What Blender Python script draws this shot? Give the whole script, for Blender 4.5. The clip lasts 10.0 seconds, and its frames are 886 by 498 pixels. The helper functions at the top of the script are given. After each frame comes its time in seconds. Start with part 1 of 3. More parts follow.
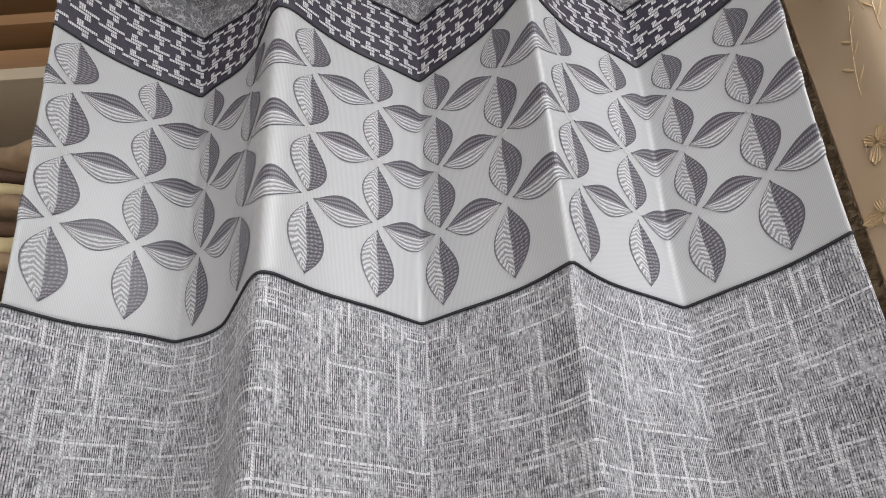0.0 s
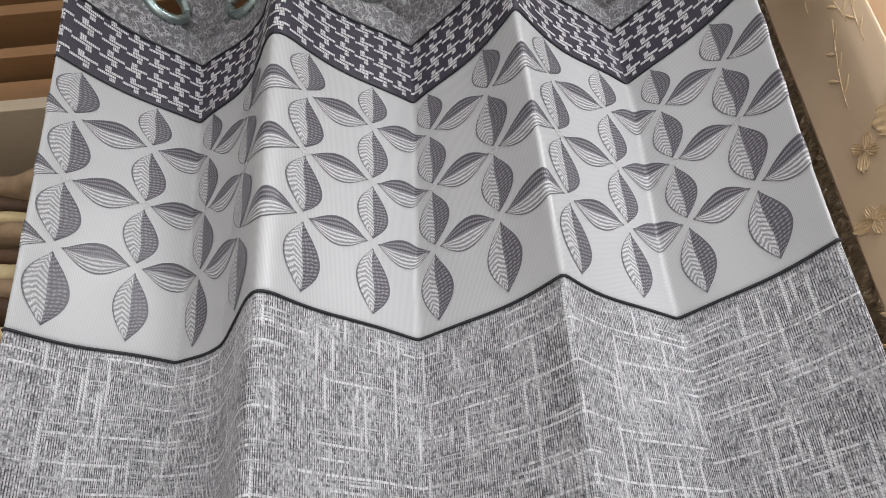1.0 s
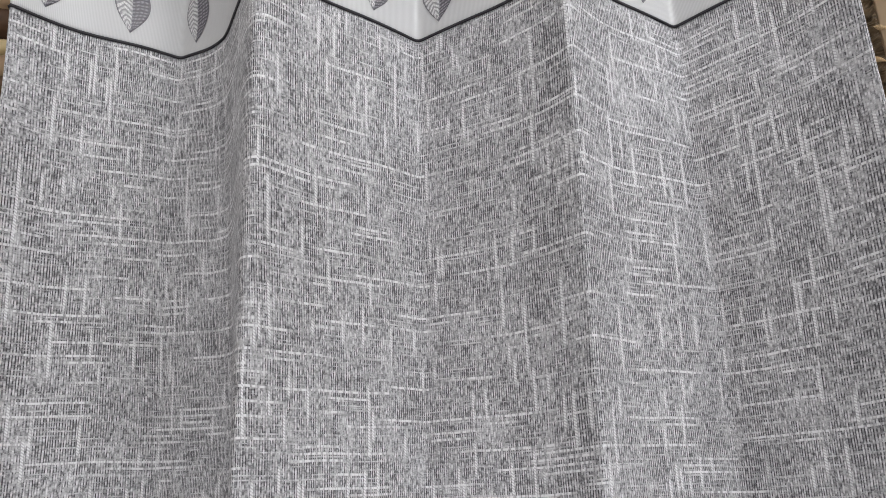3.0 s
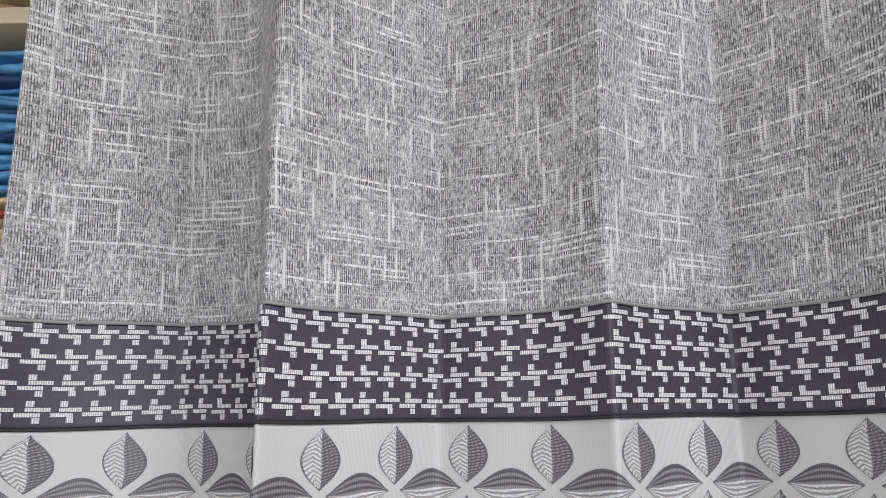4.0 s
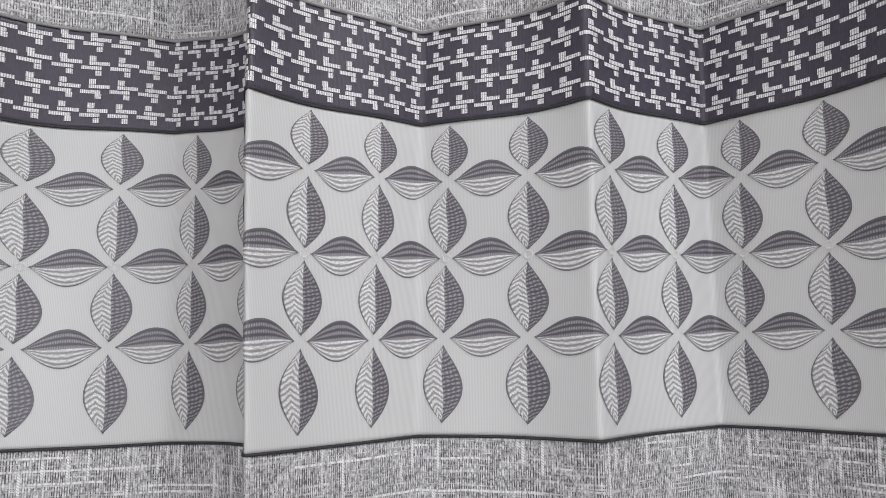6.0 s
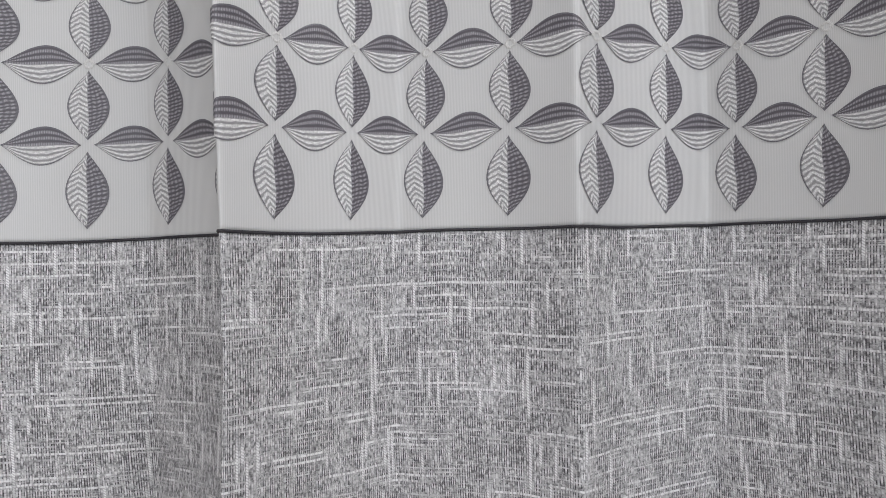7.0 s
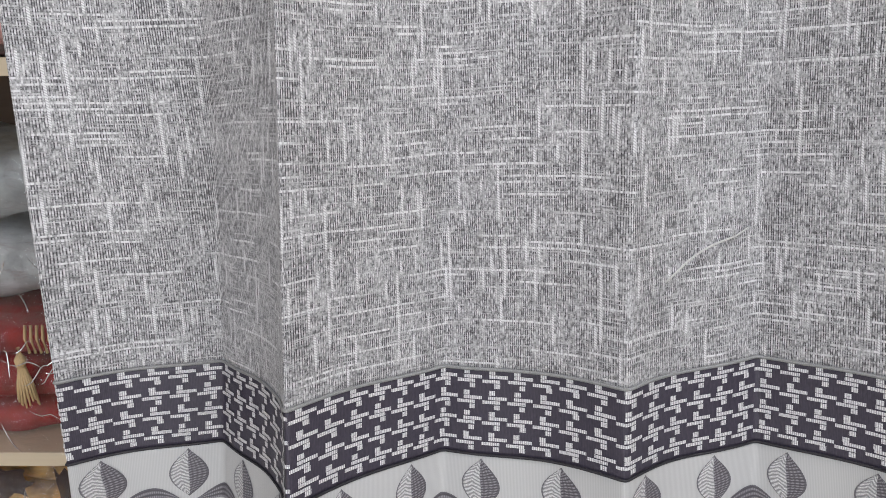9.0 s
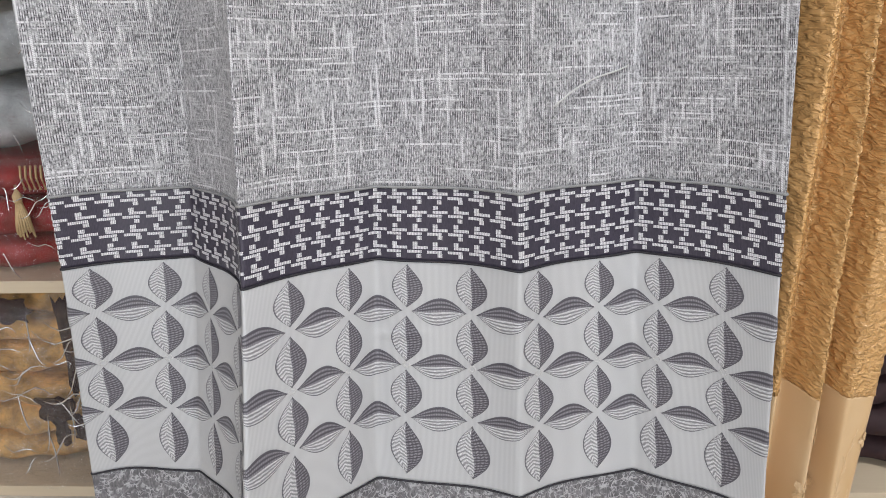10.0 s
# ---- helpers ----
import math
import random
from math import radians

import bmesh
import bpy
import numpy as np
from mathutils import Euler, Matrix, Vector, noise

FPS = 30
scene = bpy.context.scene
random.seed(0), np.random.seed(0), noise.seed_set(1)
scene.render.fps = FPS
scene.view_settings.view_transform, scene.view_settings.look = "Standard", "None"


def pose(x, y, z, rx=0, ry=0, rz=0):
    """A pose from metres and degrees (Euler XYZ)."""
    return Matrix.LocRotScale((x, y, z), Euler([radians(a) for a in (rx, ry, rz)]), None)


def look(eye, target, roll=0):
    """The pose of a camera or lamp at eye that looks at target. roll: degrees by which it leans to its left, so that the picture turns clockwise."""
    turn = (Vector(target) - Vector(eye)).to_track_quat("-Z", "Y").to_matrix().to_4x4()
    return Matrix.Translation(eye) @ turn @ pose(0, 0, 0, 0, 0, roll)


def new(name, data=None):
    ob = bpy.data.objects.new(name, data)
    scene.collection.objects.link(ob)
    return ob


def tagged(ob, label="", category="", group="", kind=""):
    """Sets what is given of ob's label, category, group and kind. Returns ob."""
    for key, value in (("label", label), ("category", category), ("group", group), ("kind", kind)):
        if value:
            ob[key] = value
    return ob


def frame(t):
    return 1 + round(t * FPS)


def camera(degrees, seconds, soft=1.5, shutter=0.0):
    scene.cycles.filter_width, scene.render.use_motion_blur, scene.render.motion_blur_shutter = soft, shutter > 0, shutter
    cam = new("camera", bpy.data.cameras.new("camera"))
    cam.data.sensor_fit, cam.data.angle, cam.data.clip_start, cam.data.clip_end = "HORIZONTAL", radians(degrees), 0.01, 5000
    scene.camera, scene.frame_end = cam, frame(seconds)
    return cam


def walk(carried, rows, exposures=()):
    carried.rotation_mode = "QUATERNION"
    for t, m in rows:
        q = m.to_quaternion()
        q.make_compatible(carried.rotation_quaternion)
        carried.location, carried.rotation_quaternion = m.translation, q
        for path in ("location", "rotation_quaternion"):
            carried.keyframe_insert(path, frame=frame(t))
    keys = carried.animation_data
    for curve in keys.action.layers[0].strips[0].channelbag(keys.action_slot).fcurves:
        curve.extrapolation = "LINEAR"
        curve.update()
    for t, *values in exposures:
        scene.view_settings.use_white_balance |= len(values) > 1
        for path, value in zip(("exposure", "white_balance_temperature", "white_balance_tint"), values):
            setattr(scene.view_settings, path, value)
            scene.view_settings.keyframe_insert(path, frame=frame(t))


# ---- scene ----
cam = camera(61.85, 10.0, soft=0.8)
# seconds, eye x y z, turns about x y z
PATH = [
    (0, 0.0628, -0.7585, 1.9928, 117.23, 3.45, 1.89),
    (0.5, 0.0779, -0.7670, 1.9942, 119.84, 3.80, 1.99),
    (1, 0.0769, -0.7663, 1.9803, 119.00, 4.27, 2.95),
    (1.5, 0.0742, -0.7610, 1.9475, 114.82, 3.77, 2.35),
    (2, 0.0726, -0.7453, 1.9087, 110.90, 3.81, 2.39),
    (2.2, 0.0720, -0.7429, 1.8915, 110.38, 3.28, 2.56),
    (3.3, 0.0643, -0.7458, 1.8052, 103.52, 2.78, 2.18),
    (3.5, 0.0589, -0.7558, 1.7744, 102.61, 3.23, 2.55),
    (4, 0.0356, -0.7702, 1.6826, 99.76, 1.23, 1.26),
    (4.5, 0.0207, -0.8249, 1.5927, 99.79, 0.81, 3.51),
    (5, -0.0140, -0.8533, 1.5167, 99.03, -0.41, 4.17),
    (5.5, 0.0244, -0.8111, 1.4519, 96.19, 1.59, 1.23),
    (5.7, 0.0298, -0.7963, 1.4399, 95.21, 1.28, 0.17),
    (6.8, 0.0657, -0.7651, 1.3356, 88.46, 1.63, 1.31),
    (7, 0.0755, -0.7664, 1.3010, 86.37, 1.59, 1.75),
    (7.5, 0.0790, -0.7644, 1.2181, 82.13, 0.85, 1.66),
    (8, 0.0724, -0.7676, 1.1524, 78.82, 1.50, 2.48),
    (8.5, 0.0426, -0.7822, 1.0902, 76.12, 1.63, 3.95),
    (9, 0.0423, -0.7997, 1.0617, 74.02, 2.05, 3.62),
    (9.5, 0.0712, -0.8762, 1.0208, 71.65, 2.82, 3.13),
    (10, 0.1400, -1.0121, 0.9642, 69.46, 1.79, 2.95),
]
walk(
    cam,
    [(t, pose(x, y, z, rx, ry, rz)) for t, x, y, z, rx, ry, rz in PATH],
    exposures=[(0, -0.12), (2.2, -0.12), (3.5, -0.16), (4, 0.02), (5, 0.14), (5.5, 0.08), (6, 0.0), (7, -0.12), (7.5, -0.14), (8, -0.22), (8.5, 0.06), (9, 0.12), (10, 0.24)],
)

# ---------------------------------------------------------------- light
world = bpy.data.worlds.new("world")
scene.world = world
world.use_nodes = True
wn = world.node_tree.nodes
sky = wn.new("ShaderNodeTexSky")
sky.sky_type, sky.sun_disc = "NISHITA", False
sky.sun_elevation, sky.sun_rotation = radians(48), radians(150)
wn["Background"].inputs["Strength"].default_value = 0.10
world.node_tree.links.new(sky.outputs["Color"], wn["Background"].inputs["Color"])

sun = new("sun", bpy.data.lights.new("sun", "SUN"))
sun.data.energy, sun.data.angle, sun.data.color = 2.5, radians(0.5), (1.0, 0.95, 0.88)
sun.matrix_world = look((0, 0, 0), (-0.4, 0.55, -0.75))


def area_light(name, eye, target, w, h, watts, color):
    ob = new(name, bpy.data.lights.new(name, "AREA"))
    ob.data.shape, ob.data.size, ob.data.size_y = "RECTANGLE", w, h
    ob.data.energy, ob.data.color = watts, color
    ob.matrix_world = look(eye, target)
    return ob


# daylight through the open shop front, and the tubes under the ceiling
area_light("shopfront_daylight", (0.25, -3.45, 1.40), (0.0, 0.0, 0.85), 2.4, 2.2, 47, (0.95, 0.985, 1.03))
area_light("tube_light_lamp", (1.25, -1.15, 3.345), (1.25, -1.15, 0), 1.2, 0.06, 54, (0.96, 0.975, 1.01))
area_light("tube_light_lamp", (-0.9, -2.2, 3.345), (-0.9, -2.2, 0), 1.2, 0.06, 18, (0.98, 0.97, 1.02))


# ---------------------------------------------------------------- materials
class Nodes:
    """Short hand for a node material."""

    def __init__(self, name, rough=0.7, metal=0.0):
        self.mat = bpy.data.materials.new(name)
        self.mat.use_nodes = True
        self.t = self.mat.node_tree
        self.bsdf = self.t.nodes["Principled BSDF"]
        self.bsdf.inputs["Roughness"].default_value = rough
        self.bsdf.inputs["Metallic"].default_value = metal

    def put(self, socket, value):
        if isinstance(value, bpy.types.NodeSocket):
            self.t.links.new(value, socket)
        elif isinstance(value, tuple) and len(value) == 3 and socket.type == "RGBA":
            socket.default_value = (*value, 1)
        else:
            socket.default_value = value

    def node(self, kind, out=0, **inputs):
        n = self.t.nodes.new(kind)
        for k, v in inputs.items():
            self.put(n.inputs[int(k[1:]) if k[0] == "i" and k[1:].isdigit() else k], v)
        return n.outputs[out]

    def math(self, op, a, b=0.0, c=0.0):
        n = self.t.nodes.new("ShaderNodeMath")
        n.operation = op
        for s, v in zip(n.inputs, (a, b, c)):
            self.put(s, v)
        return n.outputs[0]

    def uv(self):
        return self.node("ShaderNodeTexCoord", 2)

    def obj(self):
        return self.node("ShaderNodeTexCoord", 3)

    def scaled(self, vec, x, y, z=1.0):
        n = self.t.nodes.new("ShaderNodeMapping")
        self.put(n.inputs["Vector"], vec)
        n.inputs["Scale"].default_value = (x, y, z)
        return n.outputs[0]

    def noise(self, vec, scale=1.0, detail=2.0, rough=0.5, dist=0.0):
        n = self.t.nodes.new("ShaderNodeTexNoise")
        self.put(n.inputs["Vector"], vec)
        n.inputs["Scale"].default_value, n.inputs["Detail"].default_value = scale, detail
        n.inputs["Roughness"].default_value, n.inputs["Distortion"].default_value = rough, dist
        return n.outputs["Fac"]

    def step(self, v, lo, hi, a=0.0, b=1.0):
        n = self.t.nodes.new("ShaderNodeMapRange")
        for s, x in zip(n.inputs, (v, lo, hi, a, b)):
            self.put(s, x)
        return n.outputs[0]

    def mix(self, fac, a, b):
        n = self.t.nodes.new("ShaderNodeMix")
        n.data_type = "RGBA"
        self.put(n.inputs[0], fac)
        self.put(n.inputs[6], a)
        self.put(n.inputs[7], b)
        return n.outputs[2]

    def split(self, vec):
        n = self.t.nodes.new("ShaderNodeSeparateXYZ")
        self.put(n.inputs[0], vec)
        return n.outputs[0], n.outputs[1]

    def done(self, color, height=None, strength=0.3, dist=0.001, rough=None, sheen=0.0):
        self.put(self.bsdf.inputs["Base Color"], color)
        if height is not None:
            n = self.t.nodes.new("ShaderNodeBump")
            n.inputs["Strength"].default_value, n.inputs["Distance"].default_value = strength, dist
            self.put(n.inputs["Height"], height)
            self.t.links.new(n.outputs[0], self.bsdf.inputs["Normal"])
        if rough is not None:
            self.put(self.bsdf.inputs["Roughness"], rough)
        if sheen:
            self.bsdf.inputs["Sheen Weight"].default_value = sheen
        return self.mat


RIB = 0.0024  # spacing of the warp ribs of the slub weave


def grey_weave():
    m = Nodes("grey_slub_weave", 0.5)
    uv = m.uv()
    x, y = m.split(uv)

    def cells(a, pitch):
        k = m.math("DIVIDE", a, pitch)
        return m.math("FLOOR", k), m.math("PINGPONG", k, 0.5)

    def pair(a, c):
        n = m.t.nodes.new("ShaderNodeCombineXYZ")
        m.put(n.inputs[0], a)
        m.put(n.inputs[1], c)
        return n.outputs[0]

    # warp: pale ribs with dark gaps between them, each gap closed here and there
    wob = m.math("ADD", m.math("MULTIPLY", m.noise(m.scaled(uv, 40, 12), 1, 1), 0.0022), m.math("MULTIPLY", m.noise(m.scaled(uv, 170, 14), 1, 1), 0.0018))
    xx = m.math("ADD", x, wob)
    thread, edge = cells(xx, RIB)
    gap, _ = cells(m.math("ADD", xx, RIB * 0.5), RIB)
    patch = m.noise(m.scaled(uv, 34, 13), 1, 2, 0.6)
    tone = m.noise(pair(m.math("MULTIPLY", thread, 5.17), m.math("MULTIPLY", y, 150.0)), 1, 2, 0.7)
    tone = m.step(tone, 0.34, 0.64, 0.12, 0.90)
    fill = m.noise(pair(m.math("MULTIPLY", gap, 7.31), m.math("MULTIPLY", y, 115.0)), 1, 3, 0.75)
    fill = m.math("ADD", fill, m.math("MULTIPLY_ADD", patch, 0.55, -0.275))
    fill = m.step(fill, 0.45, 0.65, 0.0, 0.56)
    prof = m.step(edge, 0.16, 0.27)
    body = m.math("ADD", m.math("MULTIPLY", tone, prof), m.math("MULTIPLY", fill, m.math("SUBTRACT", 1.0, prof)))
    # slubs: thick twisted threads down the cloth, thinner ones across it
    fat, fedge = cells(m.math("ADD", xx, 0.001), RIB * 2)
    long_slub = m.noise(pair(m.math("MULTIPLY", fat, 3.77), m.math("MULTIPLY", y, 13.0)), 1, 1)
    twist = m.step(m.math("SINE", m.math("MULTIPLY_ADD", y, 2100.0, m.math("MULTIPLY", x, 1500.0))), -0.7, 0.5, 0.62, 1.0)
    long_slub = m.math("MULTIPLY", m.math("MULTIPLY", m.step(long_slub, 0.585, 0.65), m.step(fedge, 0.17, 0.28)), twist)
    sag = m.math("MULTIPLY", m.noise(m.scaled(uv, 22, 4), 1, 1), 0.0035)
    weft = None
    for pitch, reach, seed, lo, hi, top in ((0.0069, 8.5, 5.77, 0.530, 0.60, 0.95), (0.0043, 22.0, 3.19, 0.500, 0.63, 0.72), (0.0029, 40.0, 2.43, 0.49, 0.65, 0.55)):
        pick, pedge = cells(m.math("ADD", y, sag), pitch)
        run = m.noise(pair(m.math("MULTIPLY", x, reach), m.math("MULTIPLY", pick, seed)), 1, 1)
        run = m.math("MULTIPLY", m.step(run, lo, hi), m.step(pedge, 0.27, 0.36))
        run = m.math("MULTIPLY", run, m.step(m.noise(m.scaled(uv, 420, 60), 1, 1), 0.38, 0.56, 0.40 * top, top))
        weft = run if weft is None else m.math("MAXIMUM", weft, run)
    f = m.math("MAXIMUM", body, m.math("MAXIMUM", weft, long_slub))
    f = m.math("MINIMUM", m.math("MAXIMUM", f, 0.0), 1.0)
    wide = m.noise(m.scaled(uv, 3, 2), 1, 3)
    dark = m.mix(wide, (0.030, 0.027, 0.034), (0.052, 0.047, 0.054))
    col = m.mix(f, dark, (0.72, 0.71, 0.725))
    return m.done(col, f, 0.5, 0.0012, None, 0.1)


def white_rep():
    m = Nodes("silver_white_ribbed_satin", 0.42)
    uv = m.uv()
    x, y = m.split(uv)
    rib = m.math("MULTIPLY_ADD", m.math("SINE", m.math("MULTIPLY", x, 2 * math.pi / 0.0016)), 0.5, 0.5)
    tone = m.noise(m.scaled(uv, 5, 3), 1, 3)
    fine = m.noise(m.scaled(uv, 700, 120), 1, 1)
    col = m.mix(rib, (0.445, 0.442, 0.443), (0.53, 0.526, 0.526))
    col = m.mix(m.math("MULTIPLY", m.step(tone, 0.35, 0.7), 0.25), col, (0.45, 0.45, 0.465))
    return m.done(col, m.math("MULTIPLY_ADD", rib, 0.4, fine), 0.15, 0.0006, m.step(fine, 0.3, 0.7, 0.36, 0.5))


def dark_rep():
    m = Nodes("charcoal_violet_satin", 0.45)
    uv = m.uv()
    x, y = m.split(uv)
    rib = m.math("MULTIPLY_ADD", m.math("SINE", m.math("MULTIPLY", x, 2 * math.pi / 0.0016)), 0.5, 0.5)
    fine = m.noise(m.scaled(uv, 500, 160), 1, 2)
    col = m.mix(m.math("MULTIPLY", fine, m.math("MULTIPLY_ADD", rib, 0.4, 0.6)), (0.020, 0.0165, 0.028), (0.080, 0.068, 0.098))
    return m.done(col, m.math("ADD", rib, fine), 0.15, 0.0006)


def crackle_cloth():
    m = Nodes("grey_crackle_jacquard", 0.5)
    uv = m.uv()
    nets = None
    for seed, scale, wide in ((0.0, 88.0, 0.075), (3.7, 130.0, 0.085)):
        warp = m.node("ShaderNodeTexNoise", 1, Vector=m.scaled(uv, 70 + seed, 55), Scale=1.0)
        n = m.t.nodes.new("ShaderNodeVectorMath")
        n.operation = "MULTIPLY_ADD"
        m.put(n.inputs[0], warp)
        n.inputs[1].default_value = (2.6, 2.6, 0)
        m.put(n.inputs[2], m.scaled(uv, scale, scale * 0.8))
        v = m.t.nodes.new("ShaderNodeTexVoronoi")
        v.feature = "DISTANCE_TO_EDGE"
        m.put(v.inputs["Vector"], n.outputs[0])
        v.inputs["Scale"].default_value = 1.0
        line = m.math("MULTIPLY", m.step(v.outputs["Distance"], wide * 0.3, wide, 1.0, 0.0), m.step(m.noise(m.scaled(uv, 90 + seed, 70), 1, 1), 0.40, 0.55, 0.1, 1.0))
        nets = line if nets is None else m.math("MAXIMUM", nets, line)
    yarn = m.noise(m.scaled(uv, 520, 80), 1, 2, 0.6)
    cloud = m.noise(m.scaled(uv, 26, 26), 1, 2)
    f = m.math("MAXIMUM", m.math("MULTIPLY", nets, 0.85), m.math("MULTIPLY", m.step(yarn, 0.35, 0.7), m.step(cloud, 0.35, 0.65, 0.12, 0.50)))
    col = m.mix(f, (0.085, 0.080, 0.086), (0.50, 0.49, 0.50))
    return m.done(col, f, 0.4, 0.001)


def petal_cloth(name, upright):
    """Embroidered leaf: one half dark and darned, the other light with raised veins. UV: x across -1..1, y along 0..1."""
    m = Nodes(name, 0.30)
    x, y = m.split(m.uv())
    ax = m.math("ABSOLUTE", x)
    obj = m.obj()
    grain = m.noise(m.scaled(obj, 1100, 1100, 500), 1, 2, 0.6)
    shift = m.math("MULTIPLY", m.math("SUBTRACT", m.noise(m.scaled(obj, 160, 160, 160), 1, 1), 0.5), 0.05)
    if upright:
        v = m.math("SINE", m.math("MULTIPLY", m.math("ADD", m.math("ADD", y, shift), m.math("MULTIPLY", m.math("PINGPONG", ax, 0.45), 0.17)), 90.0))
        d = m.math("SINE", m.math("MULTIPLY", m.math("ADD", y, m.math("ADD", shift, m.math("MULTIPLY", ax, 0.06))), 120.0))
        d2 = m.math("SINE", m.math("MULTIPLY", ax, 26.0))
    else:
        v = m.math("SINE", m.math("MULTIPLY", m.math("ADD", ax, m.math("MULTIPLY", shift, 2.0)), 23.0))
        d = m.math("SINE", m.math("MULTIPLY", m.math("ADD", ax, shift), 20.0))
        d2 = m.math("SINE", m.math("MULTIPLY", y, 210.0))
    # small raised stitches between the veins
    peb = m.t.nodes.new("ShaderNodeTexVoronoi")
    peb.feature = "DISTANCE_TO_EDGE"
    peb.inputs["Scale"].default_value = 1.0
    m.put(peb.inputs["Vector"], m.scaled(m.uv(), 8.0, 24.0) if upright else m.scaled(m.uv(), 10.0, 11.0))
    stitch = m.step(peb.outputs["Distance"], 0.04, 0.20)
    vein = m.math("MULTIPLY", m.math("MULTIPLY_ADD", m.step(v, -0.7, 0.6), 0.75 if upright else 0.85, 0.25 if upright else 0.15), m.step(grain, 0.2, 0.6, 0.7, 1.0))
    vein = m.math("MULTIPLY", vein, m.math("MULTIPLY_ADD", stitch, 0.30, 0.70))
    darn = m.math("MULTIPLY", m.math("MULTIPLY", m.step(d, -0.7, 0.8), m.step(d2, -1.0, 0.6, 0.35, 1.0)), m.step(grain, 0.25, 0.7, 0.45, 1.0))
    light = m.mix(vein, (0.17, 0.165, 0.175), (0.70, 0.695, 0.70))
    dark = m.mix(darn, (0.070, 0.065, 0.077), (0.33, 0.315, 0.34))
    side = m.step(m.math("ADD", x, m.math("MULTIPLY", shift, 1.0)), -0.03, 0.03)
    col = m.mix(side, light, dark)
    rim = m.math("MAXIMUM", m.step(ax, 0.88, 0.95), m.math("MAXIMUM", m.step(y, 0.06, 0.03), m.step(y, 0.94, 0.97)))
    col = m.mix(m.math("MULTIPLY", rim, 0.9), col, (0.10, 0.093, 0.108))
    h = m.math("ADD", m.math("MULTIPLY", m.math("SUBTRACT", 1.0, side), vein), m.math("MULTIPLY", m.math("ADD", grain, darn), 0.4))
    return m.done(col, h, 0.5, 0.0014)


def yarn(name, color, rough=0.6):
    m = Nodes(name, rough)
    g = m.noise(m.scaled(m.obj(), 1400, 600, 500), 1, 2)
    col = m.mix(m.step(g, 0.3, 0.7), tuple(c * 0.62 for c in color), color)
    return m.done(col, g, 0.5, 0.0008)


def plain_cloth(name, color, shade=0.7, rough=0.75, scale=30.0):
    m = Nodes(name, rough)
    n1 = m.noise(m.obj(), scale, 4, 0.6)
    n2 = m.noise(m.scaled(m.obj(), 900, 900, 900), 1, 1)
    col = m.mix(m.step(n1, 0.35, 0.65), tuple(c * shade for c in color), color)
    return m.done(col, m.math("ADD", n1, n2), 0.3, 0.001)


def wood(name, a, b, rough=0.5):
    m = Nodes(name, rough)
    g = m.noise(m.scaled(m.obj(), 3, 60, 60), 1, 5, 0.6, 0.6)
    s = m.noise(m.obj(), 4, 3)
    col = m.mix(g, a, b)
    col = m.mix(m.math("MULTIPLY", s, 0.3), col, tuple(c * 0.7 for c in a))
    return m.done(col, g, 0.12, 0.001)


def gold_damask(name, base, deep, crinkle):
    """Gold taffeta; UV in metres. crinkle: the puckered upper cloth, else smooth satin with sprigs built on it."""
    m = Nodes(name, 0.36)
    uv = m.uv()
    tone = m.noise(m.scaled(uv, 6, 3), 1, 3)
    fine = m.noise(m.scaled(uv, 900, 300), 1, 2)
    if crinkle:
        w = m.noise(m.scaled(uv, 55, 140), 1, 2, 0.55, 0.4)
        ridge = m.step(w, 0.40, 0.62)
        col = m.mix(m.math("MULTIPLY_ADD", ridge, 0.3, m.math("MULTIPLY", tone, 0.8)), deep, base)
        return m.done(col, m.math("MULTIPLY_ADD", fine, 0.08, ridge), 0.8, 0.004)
    col = m.mix(m.step(tone, 0.35, 0.7), base, deep)
    return m.done(col, fine, 0.2, 0.0008)


def metal(name, color, rough):
    m = Nodes(name, rough, 1.0)
    g = m.noise(m.obj(), 60, 3)
    return m.done(m.mix(g, tuple(c * 0.8 for c in color), color), g, 0.05, 0.0005, m.step(g, 0.3, 0.7, rough * 0.8, rough * 1.3))


def cling_film():
    m = Nodes("clear_plastic_wrap", 0.1)
    t = m.t
    w = m.noise(m.scaled(m.obj(), 22, 22, 60), 1, 4, 0.65, 1.2)
    bump = t.nodes.new("ShaderNodeBump")
    bump.inputs["Strength"].default_value, bump.inputs["Distance"].default_value = 1.0, 0.010
    m.put(bump.inputs["Height"], w)
    gloss = t.nodes.new("ShaderNodeBsdfGlossy")
    gloss.inputs["Roughness"].default_value = 0.08
    t.links.new(bump.outputs[0], gloss.inputs["Normal"])
    clear = t.nodes.new("ShaderNodeBsdfTransparent")
    fres = t.nodes.new("ShaderNodeFresnel")
    fres.inputs["IOR"].default_value = 1.5
    t.links.new(bump.outputs[0], fres.inputs["Normal"])
    mix = t.nodes.new("ShaderNodeMixShader")
    m.put(mix.inputs[0], m.math("MINIMUM", m.math("MULTIPLY_ADD", fres.outputs[0], 1.0, 0.02), 0.32))
    t.links.new(clear.outputs[0], mix.inputs[1])
    t.links.new(gloss.outputs[0], mix.inputs[2])
    t.links.new(mix.outputs[0], t.nodes["Material Output"].inputs["Surface"])
    return m.mat


def plaster(name, color):
    m = Nodes(name, 0.85)
    n1 = m.noise(m.obj(), 2.5, 5)
    n2 = m.noise(m.obj(), 160, 2)
    return m.done(m.mix(n1, tuple(c * 0.8 for c in color), color), n2, 0.15, 0.002)


